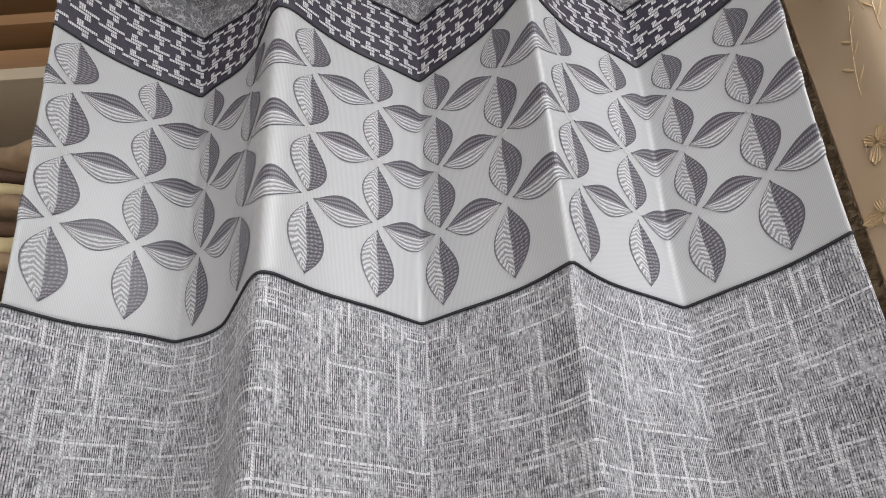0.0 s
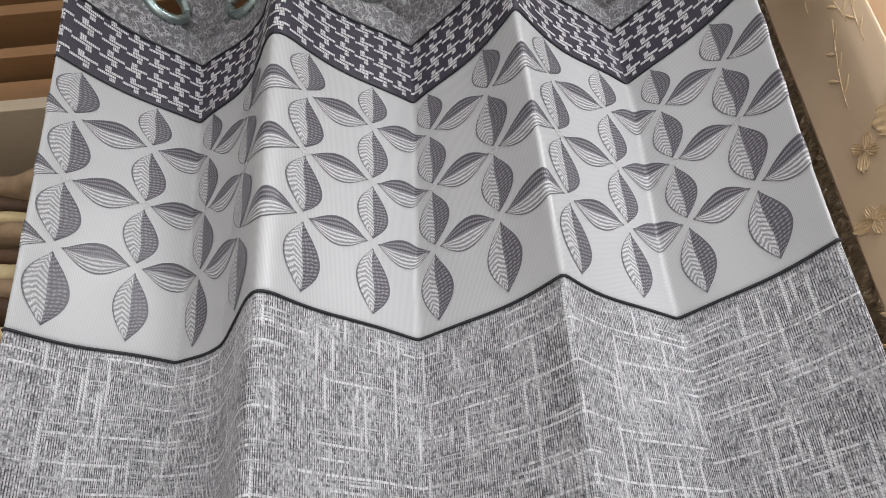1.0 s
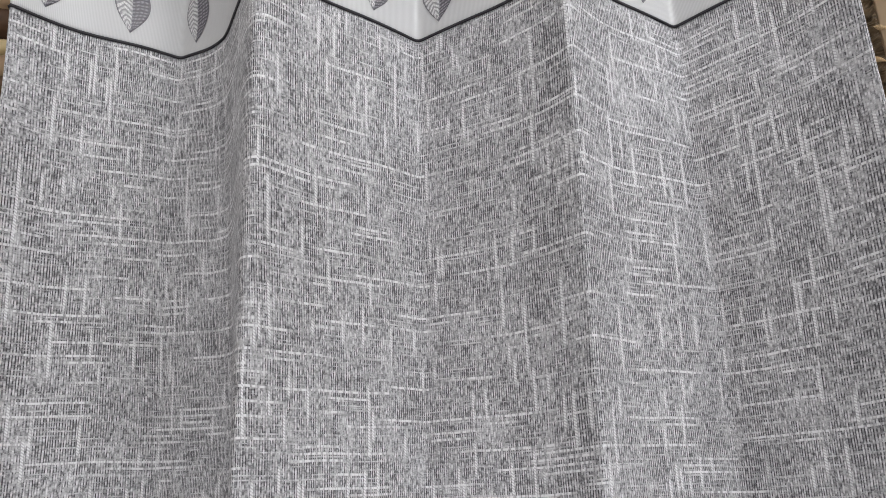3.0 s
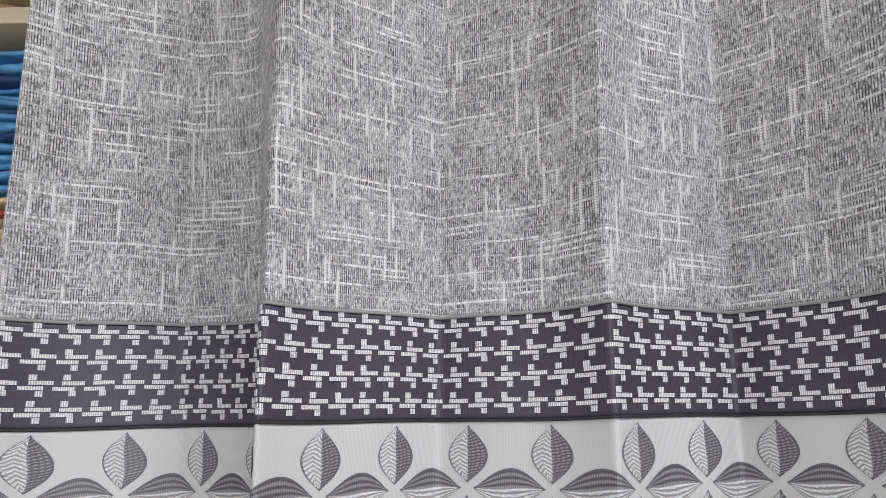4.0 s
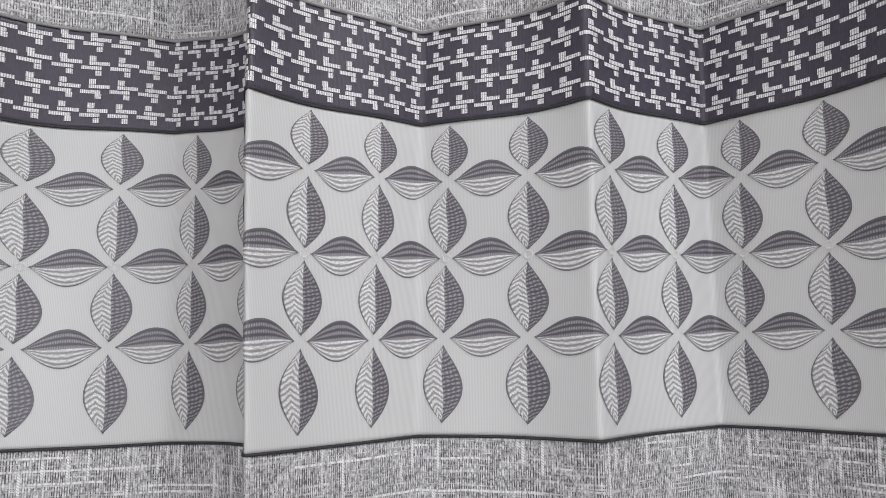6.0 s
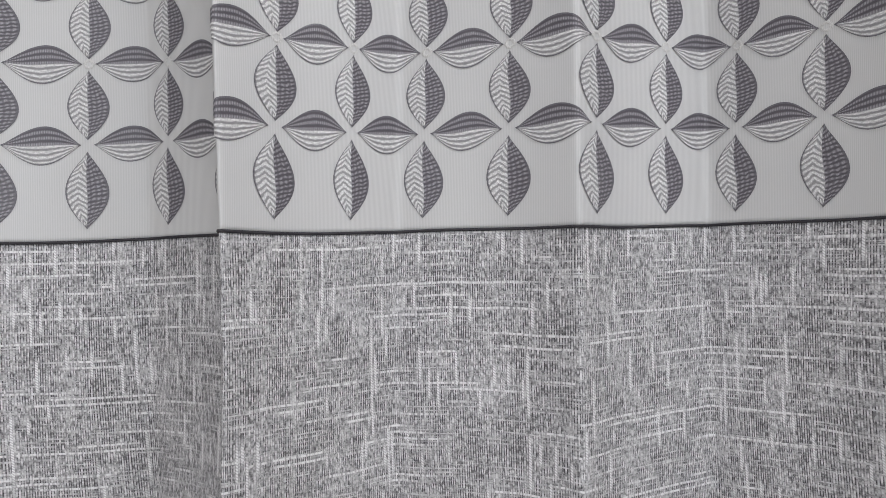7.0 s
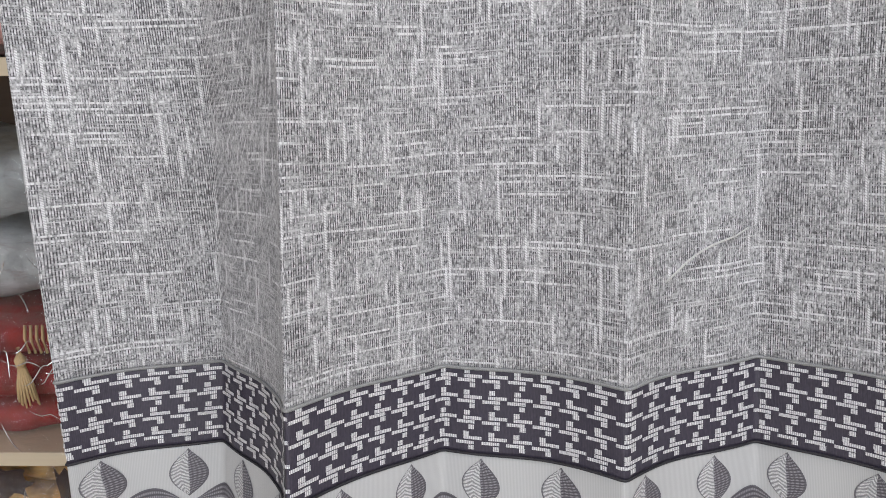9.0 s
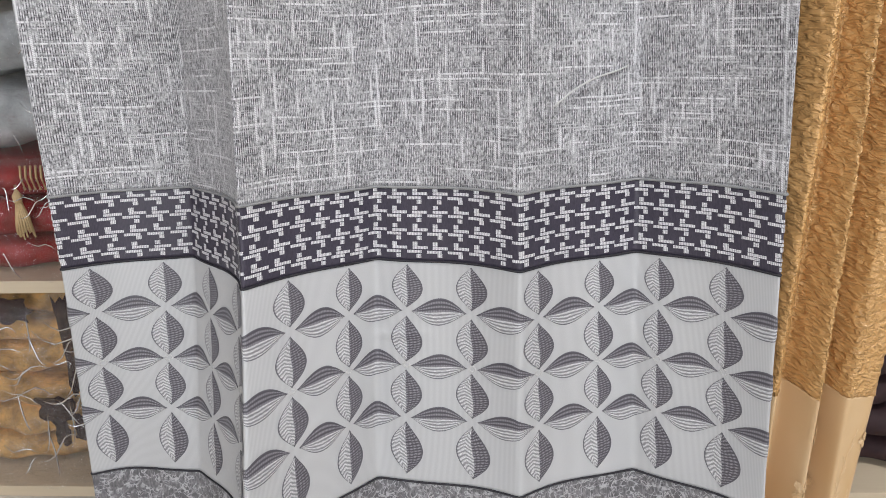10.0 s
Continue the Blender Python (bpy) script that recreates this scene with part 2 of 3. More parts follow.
def tiles():
    m = Nodes("floor_tile_glaze", 0.25)
    n1 = m.noise(m.obj(), 5, 5)
    return m.done(m.mix(n1, (0.42, 0.38, 0.33), (0.56, 0.52, 0.46)), n1, 0.05, 0.001)


GREY, WHITE, DARK, CRACKLE = grey_weave(), white_rep(), dark_rep(), crackle_cloth()
PETAL_UP, PETAL_ACROSS = petal_cloth("upright_petal_thread", True), petal_cloth("level_petal_thread", False)
def stitched():
    m = Nodes("silver_white_stitches", 0.45)
    x, y = m.split(m.uv())
    s = m.math("SINE", m.math("MULTIPLY", x, 2 * math.pi / 0.0021))
    g = m.noise(m.scaled(m.uv(), 380, 500), 1, 2)
    f = m.math("MULTIPLY", m.step(s, -0.9, 0.3, 0.35, 1.0), m.step(g, 0.28, 0.5, 0.35, 1.0))
    return m.done(m.mix(f, (0.15, 0.14, 0.165), (0.78, 0.77, 0.78)), f, 0.6, 0.0014)


LIGHT_YARN = stitched()
CORD = yarn("near_black_cord", (0.022, 0.020, 0.026))
PIPING = yarn("grey_piping", (0.30, 0.30, 0.30))
KNOT = yarn("pale_knot_thread", (0.62, 0.61, 0.60))
EYELET = metal("grey_green_eyelet_metal", (0.42, 0.50, 0.49), 0.28)
BOARD = wood("pale_beech_board", (0.56, 0.45, 0.31), (0.68, 0.57, 0.42))
BROWN_WOOD = wood("brown_shelf_wood", (0.26, 0.13, 0.055), (0.40, 0.22, 0.10))
# wood darkened in its colour for the shade deep in the shelves
SHADED_WOOD = wood("shaded_back_wood", (0.075, 0.048, 0.035), (0.13, 0.085, 0.06))
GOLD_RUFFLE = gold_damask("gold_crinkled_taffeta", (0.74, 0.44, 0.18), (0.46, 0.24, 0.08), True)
GOLD_SATIN = gold_damask("beige_gold_satin", (0.70, 0.525, 0.35), (0.56, 0.39, 0.235), False)
# olive crinkled cloth; the shade on the inner flank is in its dark colour
OLIVE_SHADED = gold_damask("shaded_olive_brown_crinkle", (0.21, 0.145, 0.085), (0.09, 0.06, 0.034), True)
GOLD_THREAD = yarn("gold_embroidery_thread", (0.82, 0.58, 0.33), 0.3)
PALE_WALL, CEILING = plaster("cream_wall_paint", (0.62, 0.60, 0.575)), plaster("white_ceiling_paint", (0.75, 0.74, 0.72))
FLOOR = tiles()
FILM = cling_film()
GLINT = metal("plastic_glint_streak", (0.9, 0.9, 0.92), 0.22)
BLUE = plain_cloth("sky_blue_satin", (0.11, 0.37, 0.70), 0.55, 0.4)
BLUE_DARK = plain_cloth("navy_blue_cloth", (0.015, 0.05, 0.16), 0.7, 0.5)
CREAM = plain_cloth("cream_yellow_cotton", (0.76, 0.60, 0.33), 0.75)
PALE_CREAM = plain_cloth("pale_cream_cotton", (0.84, 0.73, 0.50), 0.75)
ORANGE = plain_cloth("brick_orange_cotton", (0.42, 0.06, 0.03), 0.7)
RED = plain_cloth("deep_red_velvet", (0.32, 0.012, 0.012), 0.5, 0.6)
SILVER = plain_cloth("silver_grey_satin", (0.46, 0.48, 0.49), 0.55, 0.3, 22)
PINK = plain_cloth("dusty_pink_cloth", (0.74, 0.42, 0.40), 0.75, 0.6)
MAROON = plain_cloth("dark_maroon_velvet", (0.035, 0.012, 0.014), 0.6)
AMBER = plain_cloth("amber_gold_satin", (0.86, 0.50, 0.17), 0.35, 0.32, 26)
TAN = plain_cloth("tan_cotton", (0.40, 0.27, 0.16), 0.7)
BROWN_CLOTH = plain_cloth("brown_cotton", (0.13, 0.07, 0.04), 0.6)
GOLD_PALE = gold_damask("pale_gold_satin", (0.68, 0.49, 0.29), (0.56, 0.34, 0.15), False)
TASSEL = yarn("pale_gold_tassel_thread", (0.66, 0.46, 0.24), 0.5)
TEAL = plain_cloth("grey_teal_printed_cloth", (0.16, 0.23, 0.24), 0.6, 0.6, 40)
GLOW = Nodes("tube_glow", 0.4)
GLOW.bsdf.inputs["Emission Strength"].default_value = 6.0
GLOW.bsdf.inputs["Emission Color"].default_value = (1.0, 0.97, 0.95, 1)
GLOW = GLOW.mat


# ---------------------------------------------------------------- mesh helpers
def part(name, bm, material, parent=None, label="", smooth=True):
    mesh = bpy.data.meshes.new(name)
    if smooth:
        for fc in bm.faces:
            fc.smooth = True
    bm.to_mesh(mesh)
    bm.free()
    for mt in material if isinstance(material, (list, tuple)) else (material,):
        mesh.materials.append(mt)
    ob = new(name, mesh)
    if parent is not None:
        ob.parent = parent
    return tagged(ob, label)


def sheet_mesh(name, pts, uvs, material, parent=None, label="", close=False):
    """A grid of points (rows, columns, 3) as one mesh, with UVs."""
    r, c = pts.shape[:2]
    i = np.arange(r * c).reshape(r, c)
    faces = np.stack([i[:-1, :-1], i[:-1, 1:], i[1:, 1:], i[1:, :-1]], -1).reshape(-1, 4)
    mesh = bpy.data.meshes.new(name)
    mesh.from_pydata(pts.reshape(-1, 3).tolist(), [], faces.tolist())
    layer = mesh.uv_layers.new(name="UVMap")
    layer.data.foreach_set("uv", uvs.reshape(-1, 2)[faces.reshape(-1)].astype(np.float32).ravel())
    mesh.polygons.foreach_set("use_smooth", [True] * len(faces))
    mesh.materials.append(material)
    ob = new(name, mesh)
    if parent is not None:
        ob.parent = parent
    return tagged(ob, label)


def box_bm(x0, x1, y0, y1, z0, z1, bevel=0.0):
    bm = bmesh.new()
    bmesh.ops.create_cube(bm, size=1.0)
    for v in bm.verts:
        v.co = Vector(((x0 + x1) / 2 + v.co.x * (x1 - x0), (y0 + y1) / 2 + v.co.y * (y1 - y0), (z0 + z1) / 2 + v.co.z * (z1 - z0)))
    if bevel:
        bmesh.ops.bevel(bm, geom=bm.edges[:], offset=bevel, segments=2, affect="EDGES", profile=0.6)
    return bm


def tube_bm(points, radius, sides=8):
    """A round bar along a list of points."""
    bm = bmesh.new()
    rings = []
    for k, p in enumerate(points):
        a, b = Vector(points[max(k - 1, 0)]), Vector(points[min(k + 1, len(points) - 1)])
        q = (b - a).to_track_quat("Z", "Y")
        r = radius[k] if isinstance(radius, (list, tuple)) else radius
        rings.append([bm.verts.new(Vector(p) + q @ Vector((r * math.cos(s * 2 * math.pi / sides), r * math.sin(s * 2 * math.pi / sides), 0))) for s in range(sides)])
    for ra, rb in zip(rings, rings[1:]):
        for s in range(sides):
            bm.faces.new((ra[s], ra[(s + 1) % sides], rb[(s + 1) % sides], rb[s]))
    bm.faces.new(rings[0][::-1])
    bm.faces.new(rings[-1])
    return bm


# ---------------------------------------------------------------- the room
X0, X1, Y0, Y1, ZC = -2.3, 2.9, -3.5, 0.80, 3.4
tagged(part("floor", box_bm(X0, X1, Y0, Y1, -0.1, 0.0), FLOOR, smooth=False), "polished beige shop floor", "floor", kind="structure")
tagged(part("ceiling", box_bm(X0, X1, Y0, Y1, ZC, ZC + 0.1), CEILING, smooth=False), "plain white shop ceiling", "ceiling", kind="structure")
tagged(part("wall_north", box_bm(X0, X1, Y1, Y1 + 0.1, 0, ZC), PALE_WALL, smooth=False), "plain cream wall behind the shelves", "wall", kind="structure")
tagged(part("wall_west", box_bm(X0 - 0.1, X0, Y0, Y1 + 0.1, 0, ZC), PALE_WALL, smooth=False), "plain cream side wall", "wall", kind="structure")
tagged(part("wall_east", box_bm(X1, X1 + 0.1, Y0, Y1 + 0.1, 0, ZC), PALE_WALL, smooth=False), "plain cream side wall", "wall", kind="structure")
bm = box_bm(X0, -1.3, Y0 - 0.1, Y0, 0, ZC)
for piece in (box_bm(1.3, X1, Y0 - 0.1, Y0, 0, ZC), box_bm(-1.3, 1.3, Y0 - 0.1, Y0, 3.0, ZC)):
    tmp = bpy.data.meshes.new("piece")
    piece.to_mesh(tmp)
    bm.from_mesh(tmp)
    bpy.data.meshes.remove(tmp)
tagged(part("wall_south", bm, PALE_WALL, smooth=False), "cream wall round the open shop front", "wall", kind="structure")
tagged(part("ground", box_bm(-60, 60, -120, Y0 - 0.1, -0.14, -0.02), FLOOR, smooth=False), "pale paving outside the shop front", "ground", kind="structure")

for lx, ly in ((1.25, -1.15), (-0.9, -2.2)):
    lamp = tagged(new("tube_light"), "white fluorescent tube light on the ceiling", "lamp", "tubes under the ceiling")
    lamp.location = (lx, ly, ZC - 0.03)
    part("housing", box_bm(-0.62, 0.62, -0.03, 0.03, 0.0, 0.03, 0.004), CEILING, lamp)
    part("tube", tube_bm([(-0.6, 0, -0.008), (0.6, 0, -0.008)], 0.007, 10), GLOW, lamp)

# ---------------------------------------------------------------- the grey curtain
PLUMB_C, PLUMB_S = math.cos(radians(5.2)), math.sin(radians(5.2))
PITCH = 0.0885  # one column of the leaf pattern along the cloth
GROUND = [2.5059, 1.4747, 0.3983]  # middle rows of the three leaf bands
LEVELS = [3.00, 2.674, 2.313, 1.761, 1.22, 0.68, 0.204, 0.02]
# of each fold, from the top level down: the column of the pattern it runs through, x and y
FOLDS = [
    ([-0.34, -0.30, -0.32, -0.45, -0.40, -0.33, -0.37, -0.38], [-0.412, -0.403, -0.390, -0.473, -0.485, -0.491, -0.529, -0.544], [-0.253, -0.192, -0.158, -0.000, 0.032, 0.054, 0.106, 0.121]),
    ([1.68, 1.65, 1.68, 1.53, 1.73, 1.45, 1.40, 1.38], [-0.292, -0.262, -0.250, -0.295, -0.279, -0.315, -0.347, -0.352], [-0.063, -0.048, -0.046, 0.097, 0.079, 0.145, 0.121, 0.086]),
    ([3.37, 3.08, 2.73, 3.00, 2.93, 3.11, 3.05, 2.97], [-0.132, -0.156, -0.181, -0.191, -0.179, -0.195, -0.234, -0.253], [-0.147, -0.140, -0.086, 0.064, 0.027, -0.002, -0.000, 0.017]),
    ([3.45, 3.48, 3.47, 3.18, 3.41, 3.38, 3.19, 3.13], [-0.117, -0.122, -0.119, -0.166, -0.158, -0.184, -0.200, -0.229], [-0.194, -0.207, -0.197, -0.060, -0.058, -0.029, -0.099, -0.060]),
    ([5.70, 5.71, 5.68, 5.59, 5.70, 5.48, 5.55, 5.52], [0.050, 0.044, 0.032, 0.013, -0.004, -0.024, -0.042, -0.043], [-0.069, -0.050, -0.048, 0.091, 0.086, 0.118, 0.108, 0.088]),
    ([7.59, 7.54, 7.68, 7.69, 7.77, 7.73, 7.68, 7.69], [0.196, 0.187, 0.190, 0.197, 0.191, 0.186, 0.187, 0.189], [-0.215, -0.196, -0.164, -0.007, 0.011, 0.028, 0.047, 0.046]),
    ([9.54, 9.57, 9.52, 9.52, 9.63, 9.60, 9.64, 9.62], [0.350, 0.349, 0.330, 0.359, 0.355, 0.364, 0.377, 0.389], [-0.054, -0.046, -0.046, 0.098, 0.129, 0.145, 0.136, 0.120]),
    ([11.57, 11.60, 11.59, 11.75, 11.87, 11.72, 11.56, 11.62], [0.527, 0.484, 0.465, 0.508, 0.509, 0.529, 0.544, 0.562], [-0.189, -0.205, -0.183, -0.080, -0.028, 0.002, 0.011, 0.015]),
]
PUCKERS = [(8.23, 0.792, 9.4, 0.846, 0.0085), (4.6, 0.41, 5.3, 0.440, 0.0025), (5.3, 0.440, 6.4, 0.455, 0.0025)]  # short raised creases
SLACK = [-0.0006, -0.0121]  # how far the cloth between two folds strays from flat, sideways and forward
LO, HI = -1.15, 12.35  # hems, turned back behind the outer folds


def curve_at(z, values):
    """A smooth curve through the values at the levels (Hermite, no overshoot)."""
    zz = np.array(LEVELS[::-1])
    vv = np.array(values[::-1])
    d = np.diff(vv) / np.diff(zz)
    s = np.zeros(len(zz))
    s[0], s[-1] = d[0], d[-1]
    ok = d[:-1] * d[1:] > 0
    s[1:-1][ok] = 2 * d[:-1][ok] * d[1:][ok] / (d[:-1][ok] + d[1:][ok])
    k = np.clip(np.searchsorted(zz, z) - 1, 0, len(zz) - 2)
    h = zz[k + 1] - zz[k]
    t = (z - zz[k]) / h
    return (2 * t**3 - 3 * t**2 + 1) * vv[k] + (t**3 - 2 * t**2 + t) * h * s[k] + (3 * t**2 - 2 * t**3) * vv[k + 1] + (t**3 - t**2) * h * s[k + 1]


def cloth(u, z):
    """The cloth's place at column u and height z (arrays of one shape)."""
    u, z = np.asarray(u, float), np.asarray(z, float)
    xs = [curve_at(z, x) for _, x, _ in FOLDS]
    ys = [curve_at(z, y) for _, _, y in FOLDS]
    us = [curve_at(z, c) for c, _, _ in FOLDS]
    us, xs, ys = [np.full_like(z, LO - 0.5)] + us + [np.full_like(z, HI + 0.5)], [xs[0] - 0.022] + xs + [xs[-1] + 0.004], [ys[0] + 0.105] + ys + [ys[-1] + 0.10]

    def straight(v):
        px, py = np.zeros_like(v), np.zeros_like(v)
        for k in range(len(us) - 1):
            inside = (v >= us[k] if k else np.full(v.shape, True)) & (v < us[k + 1] if k < len(us) - 2 else np.full(v.shape, True))
            t = (v - us[k]) / (us[k + 1] - us[k])
            px = np.where(inside, xs[k] + (xs[k + 1] - xs[k]) * t, px)
            py = np.where(inside, ys[k] + (ys[k + 1] - ys[k]) * t, py)
        return px, py

    wide = 0.065 + 0.20 * np.exp(-(((u - 3.6) / 0.7) ** 2)) * np.clip((z - 1.6) / 0.5, 0, 1)
    taps = np.array([-1.0, -0.66, -0.33, 0.0, 0.33, 0.66, 1.0])
    wts = np.array([0.5, 0.9, 1.1, 1.2, 1.1, 0.9, 0.5])
    px, py = np.zeros_like(u), np.zeros_like(u)
    for a, b in zip(taps, wts / wts.sum()):
        qx, qy = straight(u + a * wide)
        px, py = px + b * qx, py + b * qy
    # slack between the folds and a gentle waviness down the length
    for k in range(1, len(us) - 2):
        t = np.clip((u - us[k]) / (us[k + 1] - us[k]), 0, 1)
        size, away = np.clip((us[k + 1] - us[k] - 0.6) / 1.2, 0, 1), 1 if (k % 2 == 1) == (k < 3) else -1
        px = px + SLACK[0] * size * np.sin(math.pi * t) * away
        py = py + size * (0.004 * np.sin(2 * math.pi * t) * away - SLACK[1] * np.sin(math.pi * t))
    py = py + 0.0022 * np.sin(z * 9.0 + u * 1.3) * np.sin(u * 2.1 + 0.7)
    for u0, z0, u1, z1, high in PUCKERS:
        du, dz = (u1 - u0) * PITCH, z1 - z0
        ln = math.hypot(du, dz)
        a, c = (u - u0) * PITCH, z - z0
        t, d = (a * du + c * dz) / ln**2, (c * du - a * dz) / ln
        py = py - high * np.exp(-((d / 0.0045) ** 2)) * np.clip(np.sin(math.pi * np.clip(t, 0, 1)), 0, 1) ** 0.6
    z = z + 0.0015 * np.sin(u * 1.7 + z * 3)
    # plumb: the hollows of the cloth hang a little lower than its crests
    return np.stack([px, py * PLUMB_C + (z - 1.5) * PLUMB_S, 1.5 + (z - 1.5) * PLUMB_C - py * PLUMB_S], -1)


def off_cloth(u, z, lift):
    """The cloth's place, lifted off its face by lift metres towards the room."""
    u, z = np.asarray(u, float), np.asarray(z, float)
    p = cloth(u, z)
    a = cloth(u + 0.03, z) - cloth(u - 0.03, z)
    b = cloth(u, z + 0.004) - cloth(u, z - 0.004)
    n = np.cross(a, b)
    n /= np.linalg.norm(n, axis=-1, keepdims=True)
    return p + n * np.asarray(lift)[..., None] if np.ndim(lift) else p + n * lift


def cloth_panel(name, z0, z1, material, parent, label="", du=0.045, dz=0.006):
    us = np.linspace(LO, HI, int((HI - LO) / du) + 1)
    zs = np.linspace(z1, z0, max(2, int((z1 - z0) / dz) + 1))
    u, z = np.meshgrid(us, zs)
    ob = sheet_mesh(name, cloth(u, z), np.stack([u * PITCH, z], -1), material, parent, label)
    thick = ob.modifiers.new("thickness", "SOLIDIFY")
    thick.thickness, thick.offset = 0.0012, 1.0
    return ob


def cord_line(name, z, radius, material, parent, label=""):
    us = np.linspace(LO, HI, 260)
    pts = off_cloth(us, np.full_like(us, z), radius * 0.3)
    return part(name, tube_bm([tuple(p) for p in pts], radius, 6), material, parent, label)


def petal(u0, z0, upright, length, half, material, parent):
    """One leaf lying on the cloth. u0, z0: its middle, in columns and metres."""
    rows, cols = 21, 9
    t = np.linspace(0, 1, rows)
    k = t ** (1.08 if upright else 1.0)
    w = half * 1.02 * (4 * k * (1 - k)) ** (1.16 if upright else 1.28)
    q = np.linspace(-1, 1, cols)
    tt, qq = np.meshgrid(t, q, indexing="ij")
    bow = random.uniform(0.008, 0.024) * length * np.sin(2 * math.pi * tt)
    w = w * random.uniform(0.96, 1.04)
    across = qq * w[:, None] - bow
    along = (tt - 0.5) * length
    if upright:
        u, z, uvx, uvy = u0 + across / PITCH, z0 - along, qq, tt
    else:
        u, z, uvx, uvy = u0 + along / PITCH, z0 + across, qq, tt
    lift = 0.0007 + 0.0006 * (1 - qq**2)
    return sheet_mesh("petal", off_cloth(u, z, lift), np.stack([uvx, uvy], -1), material, parent)


curtain = tagged(new("grey_curtain"), "grey slub-weave eyelet curtain with leaf and check bands, hanging in folds", "curtain")
curtain.location = (0, 0, 0)
TOP = 2.96
tops = [g + h for g, h in zip(GROUND, [0.2850, 0.2840, 0.2793])]
leaf_tops = [g + h for g, h in zip(GROUND, [0.1717, 0.1647, 0.1678])]
bots = [g - h for g, h in zip(GROUND, [0.2050, 0.2005, 0.2039])]
ROW = [0.0939, 0.0919, 0.0890]  # height of a row of leaves in each band
EYELETS = [(1.02, 0.094), (2.62, 0.094), (4.78, 0.091), (6.62, 0.091), (8.6, 0.091), (10.7, 0.091)]
heading = cloth_panel("heading_panel", tops[0], TOP, CRACKLE, curtain, "grey crackle-pattern heading of the curtain", 0.04, 0.004)
bm = bmesh.new()
bm.from_mesh(heading.data)
layer = bm.loops.layers.uv.active
gone = []
for fc in bm.faces:
    cx, cz = (sum(lp[layer].uv[k] for lp in fc.loops) / len(fc.loops) for k in (0, 1))
    if any((cx - eu * PITCH) ** 2 + (cz - tops[0] - ez) ** 2 < 0.0280**2 for eu, ez in EYELETS):
        gone.append(fc)
bmesh.ops.delete(bm, geom=gone, context="FACES")
bm.to_mesh(heading.data)
bm.free()
cloth_panel("slub_panel", tops[1], bots[0], GREY, curtain, "grey slub weave panel")
cloth_panel("slub_panel", tops[2], bots[1], GREY, curtain, "grey slub weave panel")
cloth_panel("hem_panel", 0.03, bots[2], CRACKLE, curtain, "grey crackle-pattern foot of the curtain")


def check_marks(g, parent):
    """The light staggered check woven into a dark band, four rows high."""
    verts, faces = [], []
    step, rise = 0.0287, (tops[g] - leaf_tops[g]) * 0.243
    bars = [(-0.0034, 0.0036, 0.0047, 0.0110), (-0.0034, 0.0176, -0.0003, 0.0041), (-0.0112, 0.0092, -0.0062, -0.0019), (0.0028, 0.0094, -0.0130, -0.0070)]
    cols = int((HI - LO) * PITCH / step)
    us, zs, ix = [], [], 0
    for c in range(cols):
        for r in range(4):
            for x0, x1, b0, b1 in bars:
                cu = LO * PITCH + 0.012 + c * step
                z = leaf_tops[g] + rise * 0.70 + r * rise
                j = random.uniform(-0.0005, 0.0005)
                n = 4
                for k in range(n + 1):
                    x = cu + x0 + (x1 - x0) * k / n + j
                    us += [x / PITCH] * 2
                    zs += [z + b0 + j, z + b1 + j]
                for k in range(n):
                    faces.append((ix + 2 * k, ix + 2 * k + 2, ix + 2 * k + 3, ix + 2 * k + 1))
                ix += 2 * n + 2
    pts = off_cloth(np.array(us), np.array(zs), 0.0010)
    mesh = bpy.data.meshes.new("check_weave")
    mesh.from_pydata(pts.tolist(), [], faces)
    uvs = np.stack([np.array(us) * PITCH, np.array(zs)], -1)
    mesh.uv_layers.new(name="UVMap").data.foreach_set("uv", uvs[np.array(faces).reshape(-1)].astype(np.float32).ravel())
    mesh.materials.append(LIGHT_YARN)
    ob = new("check_weave", mesh)
    ob.parent = parent
    return tagged(ob, "silver-white woven check marks", kind="stuff")


for g, mid in enumerate(GROUND):
    band = cloth_panel("check_band", leaf_tops[g], tops[g], DARK, curtain, "charcoal band with a silver check")
    check_marks(g, band)
    leaf = cloth_panel("leaf_band", bots[g], leaf_tops[g], WHITE, curtain, "silver-white satin band with embroidered leaves")
    cord_line("piping", tops[g], 0.0022, PIPING if g else CORD, curtain, "thin piping along the seam")
    cord_line("cord", leaf_tops[g], 0.0018, CORD, curtain, "thin black cord")
    cord_line("cord", bots[g], 0.0018, CORD, curtain, "thin black cord")
    row = ROW[g]
    for c in range(-1, 13):
        for r in range(4):
            upper = leaf_tops[g] - 0.005 if r == 0 else mid + row * (2 - r) - 0.0075
            lower = bots[g] + 0.014 if r == 3 else mid + row * (1 - r) + 0.0055
            petal(c, (upper + lower) / 2, True, upper - lower, 0.0212, PETAL_UP, leaf)
        if 0 <= c < 12:
            ring = np.linspace(0, 2 * math.pi, 15)
            rr, aa = np.meshgrid([0.0026, 0.0044, 0.0060], ring)
            sheet_mesh("knot", off_cloth(c + rr * np.cos(aa) / PITCH, mid + rr * np.sin(aa), 0.0004 + 0.0009 * (rr == 0.0044)), np.stack([rr, aa], -1), KNOT, leaf)
        for r in range(3):
            if c + 0.95 < HI:
                petal(c + 0.5, mid + row - row * r, False, 0.0755, 0.0208, PETAL_ACROSS, leaf)

# a pale bar added as the lit ridge of a crease across the lower slub panel
k = np.linspace(0, 1, 24)
crest_line = off_cloth(8.23 + 1.17 * k, 0.792 + 0.054 * k + 0.006 * np.sin(k * 4), 0.0012)
